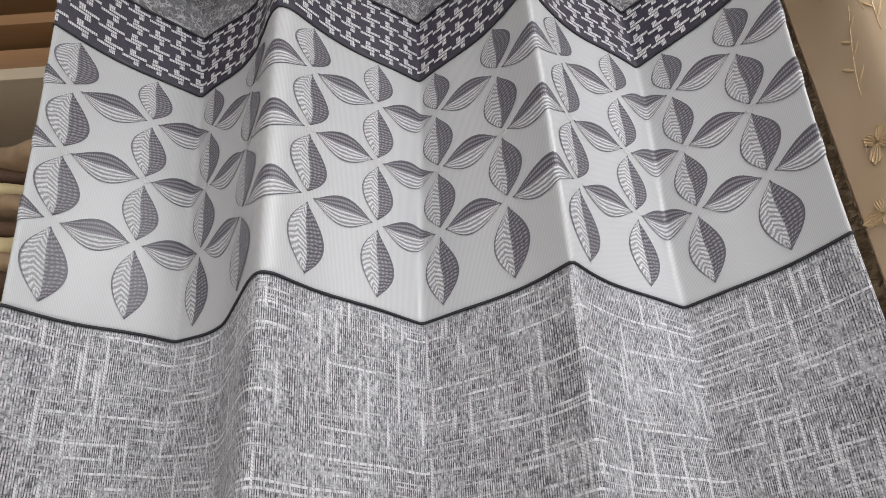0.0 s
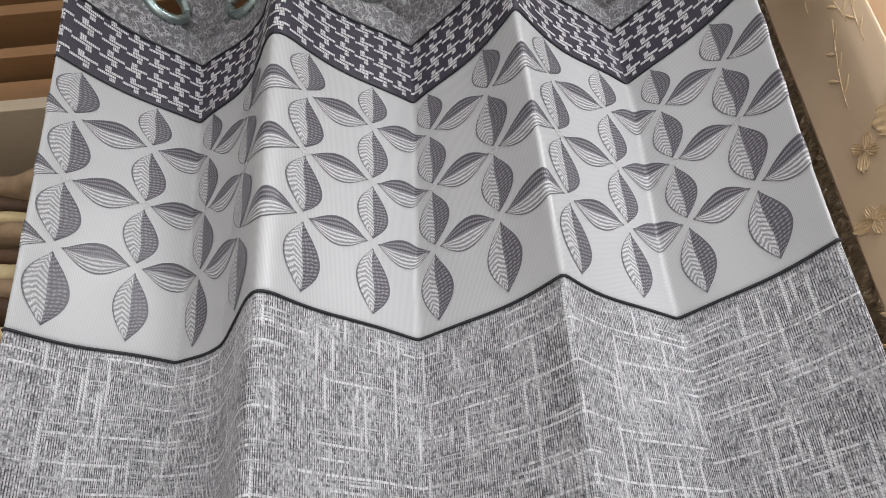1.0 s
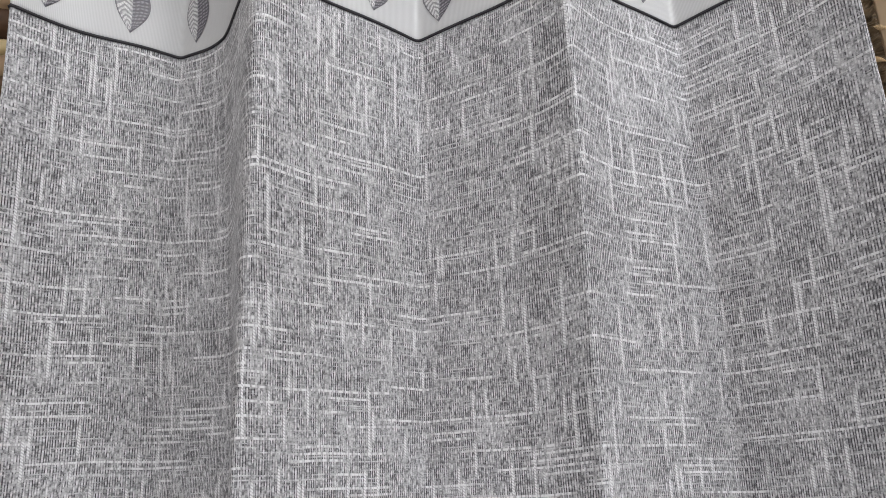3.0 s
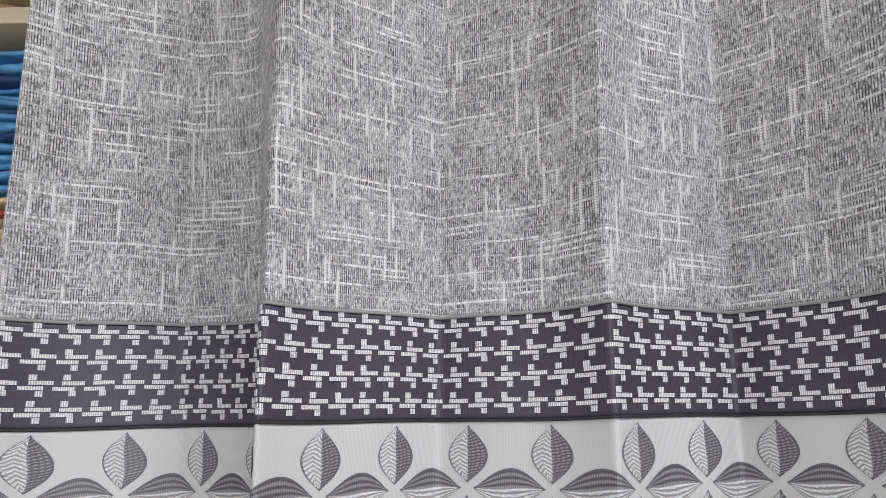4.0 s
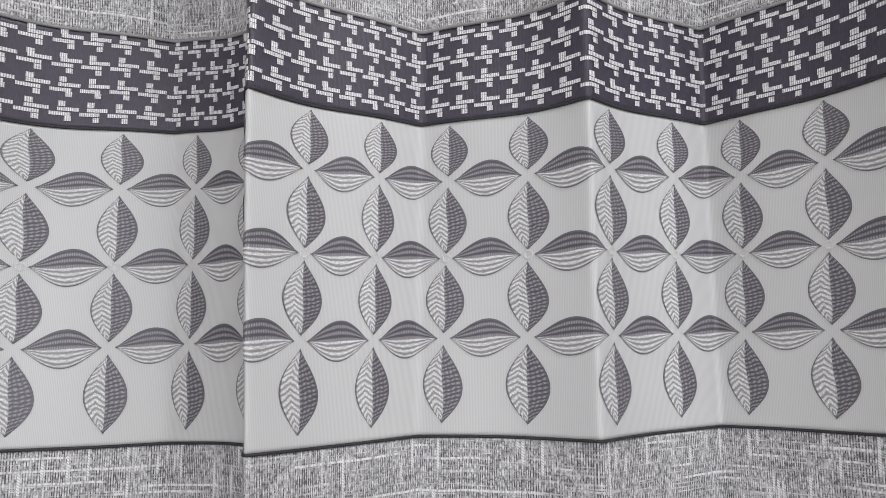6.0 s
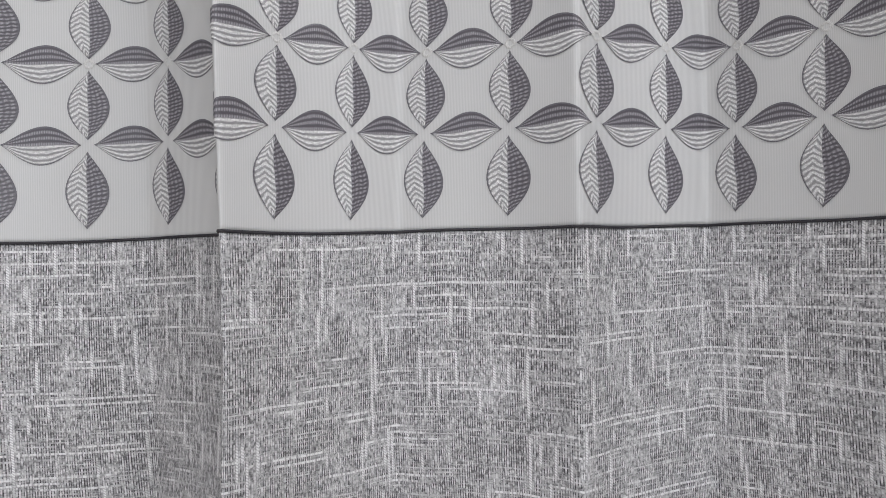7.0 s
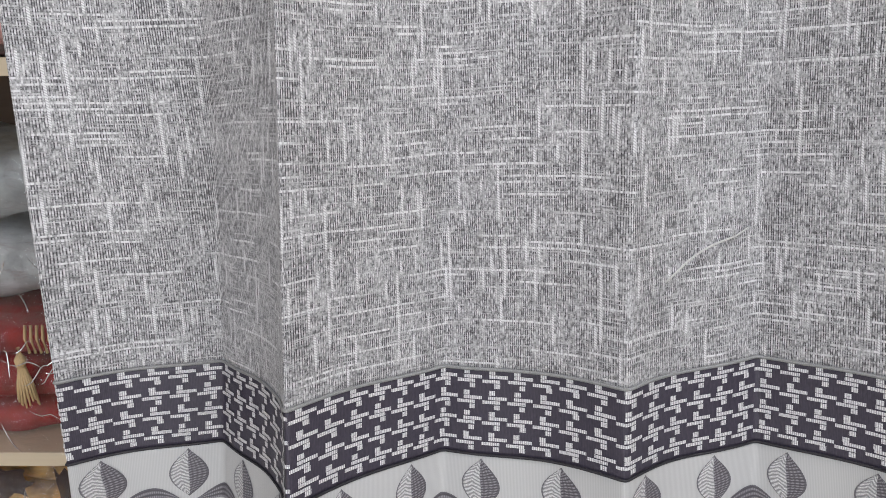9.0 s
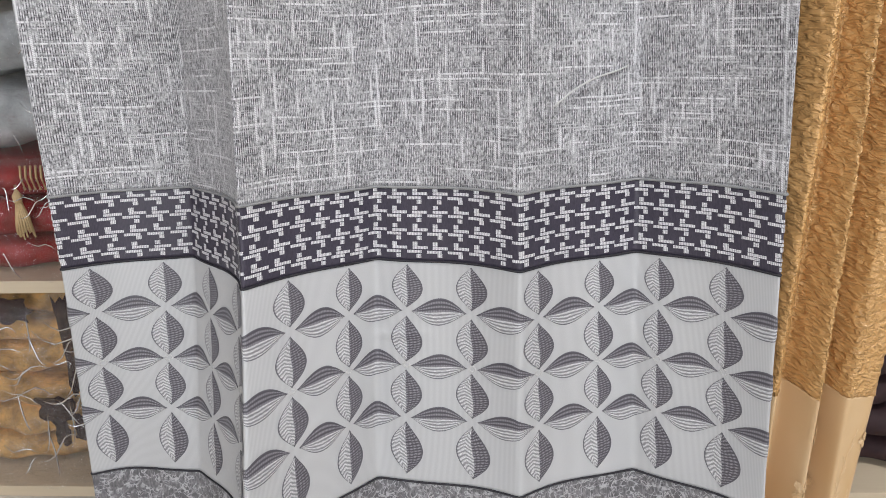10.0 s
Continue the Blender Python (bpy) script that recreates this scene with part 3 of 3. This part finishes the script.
part("lit_crease_ridge", tube_bm([tuple(p) for p in crest_line], 0.0013, 6), KNOT, curtain, "pale bar added as the lit ridge of a crease")

# eyelets and the rail through them
for u, up in EYELETS:
    a = np.linspace(0, 2 * math.pi, 41)
    ring = off_cloth(u + 0.0320 * np.cos(a) / PITCH, tops[0] + up + 0.0320 * np.sin(a), 0.003)
    part("eyelet", tube_bm([tuple(p) for p in ring], 0.0080, 10), EYELET, curtain, "round grey metal eyelet")
RAIL_Z = 1.5 + (tops[0] + 0.091 - 1.5) * PLUMB_C + 0.013
rail = tagged(new("curtain_rail"), "round steel rail carrying the curtains", "curtain rail")
part("rod", tube_bm([(-0.45, -0.02, RAIL_Z), (1.25, -0.02, RAIL_Z)], 0.0125, 16), EYELET, rail)
for rx in (-0.43, 1.23):
    part("bracket", box_bm(rx - 0.012, rx + 0.012, -0.035, 0.8, RAIL_Z - 0.028, RAIL_Z - 0.013, 0.002), EYELET, rail)

# ---------------------------------------------------------------- the gold curtain
gold = tagged(new("gold_curtain"), "gold satin curtain with floral sprigs and crinkled upper cloth", "curtain")
GS = [0.0, 0.10, 0.17, 0.24, 0.31, 0.38, 0.46, 0.56, 0.66]  # metres along the cloth
G_TOP = ([0.470, 0.542, 0.574, 0.594, 0.622, 0.634, 0.672, 0.735, 0.810], [0.150, 0.085, 0.010, -0.058, -0.090, 0.000, -0.075, -0.088, 0.010])
G_BOT = ([0.545, 0.530, 0.556, 0.580, 0.606, 0.628, 0.655, 0.692, 0.694], [0.100, -0.010, -0.082, 0.012, -0.078, 0.004, -0.076, -0.062, 0.040])


def gold_cloth(s, z):
    """s in metres along the cloth from its inner edge; the folds run from the rail to the foot."""
    w = np.clip((z - 0.1) / 2.6, 0, 1)
    x = y = 0.0
    for a, b in zip((-0.016, -0.008, 0.0, 0.008, 0.016), (0.12, 0.22, 0.32, 0.22, 0.12)):
        x = x + b * (w * np.interp(s + a, GS, G_TOP[0]) + (1 - w) * np.interp(s + a, GS, G_BOT[0]))
        y = y + b * (w * np.interp(s + a, GS, G_TOP[1]) + (1 - w) * np.interp(s + a, GS, G_BOT[1]))
    return np.stack([x + 0.004 * np.sin(z * 4 + s * 20), y + 0.006 * np.sin(z * 2.6 + s * 14), z], -1)


def gold_off(s, z, lift):
    p = gold_cloth(s, z)
    n = np.cross(gold_cloth(s + 0.006, z) - gold_cloth(s - 0.006, z), np.array([0.0, 0.0, 1.0]))
    return p + lift * n / np.linalg.norm(n, axis=-1, keepdims=True)


GOLD_SEAMS = (2.12, 0.375)
for nm, z0, z1, mat, lab in (
    ("satin_panel", GOLD_SEAMS[0], 2.98, GOLD_SATIN, "beige-gold satin cloth"),
    ("return_panel", GOLD_SEAMS[0], 2.98, OLIVE_SHADED, "olive-brown crinkled side turn with shade in its colour"),
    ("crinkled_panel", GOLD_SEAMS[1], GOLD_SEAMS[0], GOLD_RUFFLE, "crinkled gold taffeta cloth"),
    ("satin_panel", 0.03, GOLD_SEAMS[1], GOLD_PALE, "pale gold satin foot"),
):
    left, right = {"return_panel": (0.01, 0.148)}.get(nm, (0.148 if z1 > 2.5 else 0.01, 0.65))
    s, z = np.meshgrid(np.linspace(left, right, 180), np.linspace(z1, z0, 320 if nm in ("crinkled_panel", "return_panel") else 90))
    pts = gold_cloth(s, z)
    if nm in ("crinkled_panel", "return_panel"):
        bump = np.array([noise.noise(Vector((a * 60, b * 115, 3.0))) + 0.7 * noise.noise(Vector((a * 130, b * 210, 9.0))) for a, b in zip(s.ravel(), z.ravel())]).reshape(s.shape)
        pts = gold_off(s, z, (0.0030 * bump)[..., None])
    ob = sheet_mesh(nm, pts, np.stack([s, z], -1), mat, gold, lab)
    md = ob.modifiers.new("thickness", "SOLIDIFY")
    md.thickness, md.offset = 0.0015, 1.0


def gold_blossom(s0, z0, size, turn, parent):
    """Broad ribbed petals of uneven size round a knot, each with a raised outline."""
    rnd = random.Random(int(s0 * 1000 + z0 * 7000))
    count = 5 if size > 0.03 else 4
    for k in range(count):
        a0 = turn + k * 2 * math.pi / count + rnd.uniform(-0.15, 0.15)
        big = size * rnd.uniform(0.8, 1.12)
        r, q = np.meshgrid(np.linspace(0.08, 1.0, 15), np.linspace(-1, 1, 37))
        half = 0.80 * np.sin(math.pi * np.clip(0.12 + 0.80 * r, 0, 0.99)) ** 0.45
        ang = a0 + q * half
        reach = r * (1 - 0.30 * q**2 + 0.04 * np.cos(q * 9))
        rib = 0.5 + 0.5 * np.cos(q * 17)
        edge = np.exp(-((np.abs(q) - 0.95) / 0.08) ** 2) + np.exp(-((r - 0.95) / 0.07) ** 2)
        lift = 0.0003 + 0.0007 * (k % 2) + 0.0011 * rib + 0.0012 * np.clip(edge, 0, 1)
        sheet_mesh("blossom_petal", gold_off(s0 + big * reach * np.cos(ang), z0 + big * reach * np.sin(ang), lift[..., None]), np.stack([q, r], -1), GOLD_THREAD, parent)


def gold_sprig(s0, z0, length, lean, parent):
    """A thin stem with narrow leaves to both sides."""
    t = np.linspace(0, 1, 14)
    ss, zs = s0 + lean * length * t**1.5, z0 + length * t
    part("stem", tube_bm([tuple(p) for p in gold_off(ss, zs, 0.0002)], 0.0006, 5), GOLD_THREAD, parent)
    for k in range(1, 6):
        side = 1 if k % 2 else -1
        c, d = np.meshgrid(np.linspace(0, 1, 8), np.linspace(-1, 1, 5))
        i = int(k * 13 / 6)
        reach = 0.024 * (1.1 - 0.1 * k)
        w = 0.0026 * np.sin(math.pi * c) * d
        sx, sz = ss[i] + side * (reach * c * 0.8) + w * 0.6, zs[i] + reach * c * 0.75 + side * -w
        sheet_mesh("sprig_leaf", gold_off(sx, sz, (0.0005 + 0.0009 * (1 - d**2))[..., None]), np.stack([d, c], -1), GOLD_THREAD, parent)


panels = [o for o in gold.children if o.name.startswith("satin_panel")]
for s0, z0, size, turn in ((0.285, 2.480, 0.056, 0.4), (0.200, 2.475, 0.026, 1.0), (0.280, 2.385, 0.056, 0.2), (0.225, 2.335, 0.030, 0.7), (0.175, 2.39, 0.024, 0.1), (0.27, 2.25, 0.036, 0.3), (0.20, 2.20, 0.026, 0.9), (0.36, 2.70, 0.034, 0.9), (0.43, 2.48, 0.036, 0.5), (0.21, 2.82, 0.030, 0.3)):
    gold_blossom(s0, z0, size, turn, panels[0])
for s0, z0, ln, lean in ((0.20, 2.54, 0.12, 0.25), (0.265, 2.60, 0.11, 0.15), (0.33, 2.55, 0.12, 0.3), (0.20, 2.70, 0.10, 0.2), (0.145, 2.20, 0.12, 0.2), (0.25, 2.64, 0.08, -0.25)):
    gold_sprig(s0, z0, ln, lean, panels[0])
for s0, z0, size, turn in ((0.33, 0.31, 0.020, 0.3), (0.31, 0.215, 0.022, 0.8), (0.40, 0.20, 0.030, 0.2), (0.47, 0.12, 0.032, 0.6), (0.55, 0.30, 0.016, 0.1)):
    gold_blossom(s0, z0, size, turn, panels[1])
for s0, z0, ln, lean in ((0.48, 0.17, 0.15, 0.3), (0.36, 0.12, 0.12, 0.2), (0.55, 0.08, 0.13, -0.1)):
    gold_sprig(s0, z0, ln, lean, panels[1])

# ---------------------------------------------------------------- shelves with folded cloth
SX0, SX1, SY0, SY1 = -1.55, 1.10, 0.165, 0.78
shelf = tagged(new("shelf_unit"), "pale beech shelf unit packed with folded cloth", "shelf")
for sx in (SX0, SX1):
    part("side_panel", box_bm(sx - 0.01, sx + 0.01, SY0 + 0.004, SY1, 0.0, ZC - 0.02, 0.001), BOARD, shelf, smooth=False)
# its dark colour paints the shade under the boards
part("back_panel", box_bm(SX0 + 0.011, SX1 - 0.011, SY1 - 0.012, SY1, 0.0, ZC - 0.02), SHADED_WOOD, shelf, smooth=False)
BOARDS = (0.012, 0.458, 1.045, 1.618, 2.185, 2.843, 2.965, 3.072, 3.13)
for z in BOARDS:
    part("shelf_board", box_bm(SX0 + 0.0105, SX1 - 0.0105, SY0, SY1 - 0.013, z - 0.012, z + 0.012, 0.0015), BROWN_WOOD if z > 2.9 else BOARD, shelf, smooth=False)
for z0, z1 in ((2.856, 2.915), (2.978, 2.992), (3.085, 3.110)):
    part("drawer_front", box_bm(SX0 + 0.0105, SX1 - 0.0105, SY0 + 0.02, SY0 + 0.05, z0, z1, 0.001), BROWN_WOOD, shelf, smooth=False)


def fold_layer(x0, x1, y0, y1, z, thick, tie, seed, material, parent, spread=1.0, droop=0.0):
    """One folded layer of cloth: a loop with a rounded front, wavy along x and pinched where the bundle is tied."""
    rnd = random.Random(seed)
    ph = [rnd.uniform(0, 6.3) for _ in range(6)]
    tilt = rnd.uniform(-1, 1)
    rows = []
    n = 40
    for i in range(n + 1):
        x = x0 + (x1 - x0) * i / n
        pinch = 1.0
        if tie is not None:
            pinch = 0.30 + 0.70 * min(1.0, abs(x - tie) / 0.11) ** 0.75
        zz = tie_z(z, pinch, spread)
        zz += 0.0035 * math.sin(x * 15 + ph[0]) + 0.0016 * math.sin(x * 43 + ph[1]) + 0.02 * tilt * (x - (x0 + x1) / 2) - droop * max(0.0, (x - x0) / (x1 - x0)) ** 2
        th = thick * (0.55 + 0.45 * pinch) * (1 + 0.18 * math.sin(x * 29 + ph[2]))
        front = y0 + 0.010 * math.sin(x * 21 + ph[3]) + 0.006 * math.sin(x * 60 + ph[4]) + 0.05 * (1 - pinch)
        ring = []
        for k in range(9):
            a = math.pi / 2 + math.pi * k / 8
            ring.append((x, front + th * 0.5 * (1 + math.cos(a)) * 1.2, zz + th * 0.5 * math.sin(a)))
        ring = [(x, y1, zz + th * 0.42)] + ring + [(x, y1, zz - th * 0.42)]
        rows.append(ring)
    # rolled-in ends
    for src, dst, sgn in ((rows[0], 0, -1), (rows[-1], None, 1)):
        mx = sum(p[2] for p in src) / len(src)
        cap = [(p[0] + sgn * 0.006, p[1] + 0.012, mx + (p[2] - mx) * 0.5) for p in src]
        end = [(p[0] + sgn * 0.006, p[1] + 0.02, mx) for p in src]
        rows = [end, cap] + rows if dst == 0 else rows + [cap, end]
    pts = np.array(rows)
    uv = np.stack(np.meshgrid(np.linspace(0, 1, pts.shape[1]), np.linspace(0, 1, pts.shape[0])), -1)
    return sheet_mesh("fold", pts, uv, material, parent)


def tie_z(z, pinch, spread):
    """Heights draw together towards the middle of the bundle at its tie."""
    mid, rel = z
    return mid + rel * (1 - spread * (1 - pinch))


def bundle(name, label, x0, x1, y0, y1, z0, z1, count, materials, tie=None, seed=1, spread=0.75, band=None, droop=0.0):
    thing = tagged(new(name), label, "folded cloth", "cloth bundles on the shelves")
    mid, h = (z0 + z1) / 2, z1 - z0
    rnd = random.Random(seed)
    for k in range(count):
        rel = (k + 0.5) / count * h - h / 2
        fold_layer(x0 + rnd.uniform(-0.01, 0.012), x1 + rnd.uniform(-0.02, 0.02), y0 + rnd.uniform(0, 0.034), y1, (mid, rel), h / count * rnd.uniform(0.72, 1.0), tie, seed * 50 + k, materials[k % len(materials)], thing, spread, droop * rnd.uniform(0.2, 1.0))
    if tie is not None and band is not None:
        hh = h * (0.30 * spread + 1 - spread) * 0.62 + 0.008
        loop = [(tie + 0.004 * math.sin(a * 2), y0 + 0.085 - 0.085 * math.cos(a), mid + hh * math.sin(a)) for a in np.linspace(0, 2 * math.pi, 25)]
        part("tie_band", tube_bm(loop, 0.0055, 8), band, thing, "cloth strip tied round the bundle")
    return thing


def wrap(parent, x0, x1, y0, y1, z0, z1, seed, reach=0.055, fat=1.0):
    """Loose clear plastic round a pack, creased and a little open."""
    rnd = random.Random(seed)
    bm = bmesh.new()
    bmesh.ops.create_grid(bm, x_segments=44, y_segments=44, size=0.5)
    for v in bm.verts:
        x, w = x0 + (v.co.x + 0.5) * (x1 - x0), v.co.y + 0.5
        z = z0 + w * (z1 - z0)
        n = noise.noise(Vector((x * 16 + seed, z * 30, seed))) + 0.6 * noise.noise(Vector((x * 50, z * 22 + x * 40, seed + 5.0)))
        edge = 1 - max(0.0, (w - 0.85) / 0.15) ** 2
        v.co = Vector((x, y0 + 0.016 * n + (1 - edge) * 0.05, z))
    film = part("plastic_wrap", bm, FILM, parent, "clear crinkled plastic wrap")
    # thin bright metal bars added as the glints along sharp creases
    for k in range(15):
        cx, cz = rnd.uniform(x1 - 0.20, x1 - 0.01), rnd.uniform(z0 + 0.1 * (z1 - z0), z1 - 0.1 * (z1 - z0))
        turn, ln = rnd.choice((rnd.uniform(-0.5, 0.9), rnd.uniform(0.9, 2.2))), rnd.uniform(0.35, 1.4) * reach
        line = []
        for j in range(7):
            q = j / 6 - 0.5
            line.append((min(x1, cx + ln * q * math.cos(turn)), y0 - 0.016 + 0.004 * math.sin(q * 5 + k), min(z1, max(z0, cz + ln * q * math.sin(turn) + 0.10 * ln * math.sin(q * 7)))))
        part("plastic_glint", tube_bm(line, [q * fat for q in (0.0002, 0.0006, 0.0010, 0.0012, 0.0010, 0.0006, 0.0002)], 5), GLINT, film)
    return film


B = (-1.0, -0.50, SY0 + 0.012, 0.62)
bundle("blue_cloth_bundle", "sky-blue satin cloth bundle tied in the middle on the shelf", -0.98, -0.515, B[2], B[3], 1.945, 2.145, 18, [BLUE, BLUE, BLUE_DARK, BLUE], -0.718, 3, 0.72, BLUE_DARK)
bundle("cream_cloth_bundle", "cream and orange cotton cloth bundle tied in the middle", -0.99, -0.52, B[2], B[3], 1.805, 1.940, 15, [CREAM, PALE_CREAM, ORANGE, CREAM, CREAM], -0.667, 5, 0.6, TEAL)
bundle("cream_cloth_stack", "stack of folded cream printed cotton with orange borders", -0.99, -0.525, B[2] - 0.004, B[3], 1.632, 1.800, 14, [CREAM, CREAM, PALE_CREAM, ORANGE, CREAM, PALE_CREAM], None, 7, 0.5, None, 0.030)
pink_cloth = bundle("pink_cloth_pack", "dusty pink cloth packed in clear plastic on the shelf", -0.99, -0.60, B[2] + 0.02, B[3], 1.06, 1.475, 3, [PINK], None, 9)
wrap(pink_cloth, -0.99, -0.53, SY0 - 0.008, 0.6, 1.06, 1.492, 2.0)
silver_pack = bundle("silver_cloth_pack", "silver-grey satin packed in clear plastic on the shelf", -1.0, -0.56, B[2] + 0.01, B[3], 0.684, 0.945, 2, [SILVER], None, 11)
wrap(silver_pack, -1.0, -0.55, SY0 - 0.008, 0.6, 0.682, 0.955, 4.0)
red_pack = bundle("red_cushion_pack", "deep red velvet pack with a gold tassel in plastic", -1.0, -0.56, B[2] + 0.005, B[3], 0.472, 0.680, 3, [RED], None, 13)
wrap(red_pack, -1.0, -0.55, SY0 - 0.006, 0.6, 0.472, 0.682, 6.0)


def tassel(x, y, z, parent):
    t = tagged(new("tassel"), "short gold thread tassel", "")
    t.parent = parent
    part("head", tube_bm([(x, y, z + 0.030), (x, y, z + 0.012), (x, y - 0.002, z)], [0.003, 0.0085, 0.006], 10), TASSEL, t)
    for k in range(16):
        a = k * 2 * math.pi / 16
        part("strand", tube_bm([(x + 0.004 * math.cos(a), y + 0.003 * math.sin(a), z), (x + 0.011 * math.cos(a), y + 0.006 * math.sin(a), z - 0.028), (x + 0.015 * math.cos(a), y + 0.007 * math.sin(a), z - 0.058 - 0.006 * math.sin(3 * a))], [0.0018, 0.002, 0.0015], 5), TASSEL, t)


tassel(-0.653, SY0 - 0.012, 0.620, red_pack)
for k in range(9):
    fx = -0.640 + 0.009 * k
    part("fringe_strand", tube_bm([(fx, SY0 - 0.006, 0.682), (fx + 0.003, SY0 - 0.016, 0.664), (fx + 0.005, SY0 - 0.014, 0.642)], 0.0022, 5), TASSEL, red_pack, "pale gold fringe")
amber_pack = bundle("amber_cloth_pack", "amber gold satin with maroon cutwork packed in plastic", -1.0, -0.60, B[2] + 0.03, B[3], 0.026, 0.440, 6, [AMBER], None, 15)
wrap(amber_pack, -1.0, -0.575, SY0 - 0.01, 0.6, 0.03, 0.442, 8.0, 0.10, 1.5)
wrap(amber_pack, -1.0, -0.580, SY0 + 0.004, 0.6, 0.03, 0.430, 9.3, 0.08, 1.3)
for px, pz, pw, ph in ((-0.635, 0.33, 0.05, 0.20), (-0.700, 0.19, 0.075, 0.05), (-0.700, 0.14, 0.03, 0.06), (-0.655, 0.15, 0.035, 0.055), (-0.62, 0.09, 0.06, 0.08), (-0.76, 0.40, 0.10, 0.05)):
    bm = bmesh.new()
    bmesh.ops.create_grid(bm, x_segments=10, y_segments=10, size=0.5)
    for v in bm.verts:
        r = 1 + 0.3 * noise.noise(Vector((v.co.x * 4 + px * 30, v.co.y * 4, pz * 9)))
        v.co = Vector((px + v.co.x * pw * r, SY0 + 0.022 + 0.008 * noise.noise(Vector((v.co.x * 5, v.co.y * 5, px))), pz + v.co.y * ph * r))
    part("maroon_patch", bm, MAROON, amber_pack, "dark maroon velvet cutwork")
bundle("brown_cloth_stack", "folded brown and cream cloth standing on the upper shelf", -0.99, -0.50, B[2] - 0.03, B[3], 2.20, 2.715, 16, [TAN, CREAM, BROWN_CLOTH], None, 17, 0.5, None, 0.03)
bundle("maroon_cloth_stack", "dark maroon folded velvet on a shelf", 0.55, 1.05, B[2] + 0.03, B[3], 0.47, 0.98, 7, [MAROON], None, 19)
bundle("maroon_cloth_stack", "dark maroon folded velvet on a shelf", 0.55, 1.05, B[2] + 0.03, B[3], 0.026, 0.43, 6, [MAROON], None, 21)
bundle("maroon_cloth_stack", "dark maroon folded velvet on a shelf", 0.35, 1.05, B[2] + 0.03, B[3], 2.20, 2.80, 8, [MAROON, BROWN_CLOTH], None, 23)

# loose pieces of cloth hanging over the shelf edge
def flap(name, label, material, corners, seed):
    thing = tagged(new(name), label, "cloth")
    u, v = np.meshgrid(np.linspace(0, 1, 14), np.linspace(0, 1, 14))
    c = np.array(corners, float)
    p = (1 - u)[..., None] * (1 - v)[..., None] * c[0] + u[..., None] * (1 - v)[..., None] * c[1] + u[..., None] * v[..., None] * c[2] + (1 - u)[..., None] * v[..., None] * c[3]
    p[..., 1] += 0.007 * np.sin(u * 9 + seed) * np.cos(v * 7 + seed)
    ob = sheet_mesh("cloth_piece", p, np.stack([u, v], -1), material, thing)
    md = ob.modifiers.new("thickness", "SOLIDIFY")
    md.thickness = 0.002


flap("teal_cloth_flap", "grey-teal printed cloth end hanging from a bundle", TEAL, [(-0.78, 0.150, 1.70), (-0.735, 0.150, 1.695), (-0.652, 0.152, 1.815), (-0.672, 0.158, 1.822)], 1.0)
flap("orange_cloth_flap", "brick-orange cloth corner over the shelf edge", ORANGE, [(-0.80, 0.148, 1.655), (-0.66, 0.150, 1.636), (-0.72, 0.146, 1.600), (-0.80, 0.146, 1.598)], 2.0)
flap("pink_cloth_flap", "dusty pink cloth edge beside the curtain", PINK, [(-0.535, 0.17, 1.965), (-0.50, 0.17, 1.99), (-0.50, 0.165, 1.83), (-0.54, 0.168, 1.86)], 3.0)
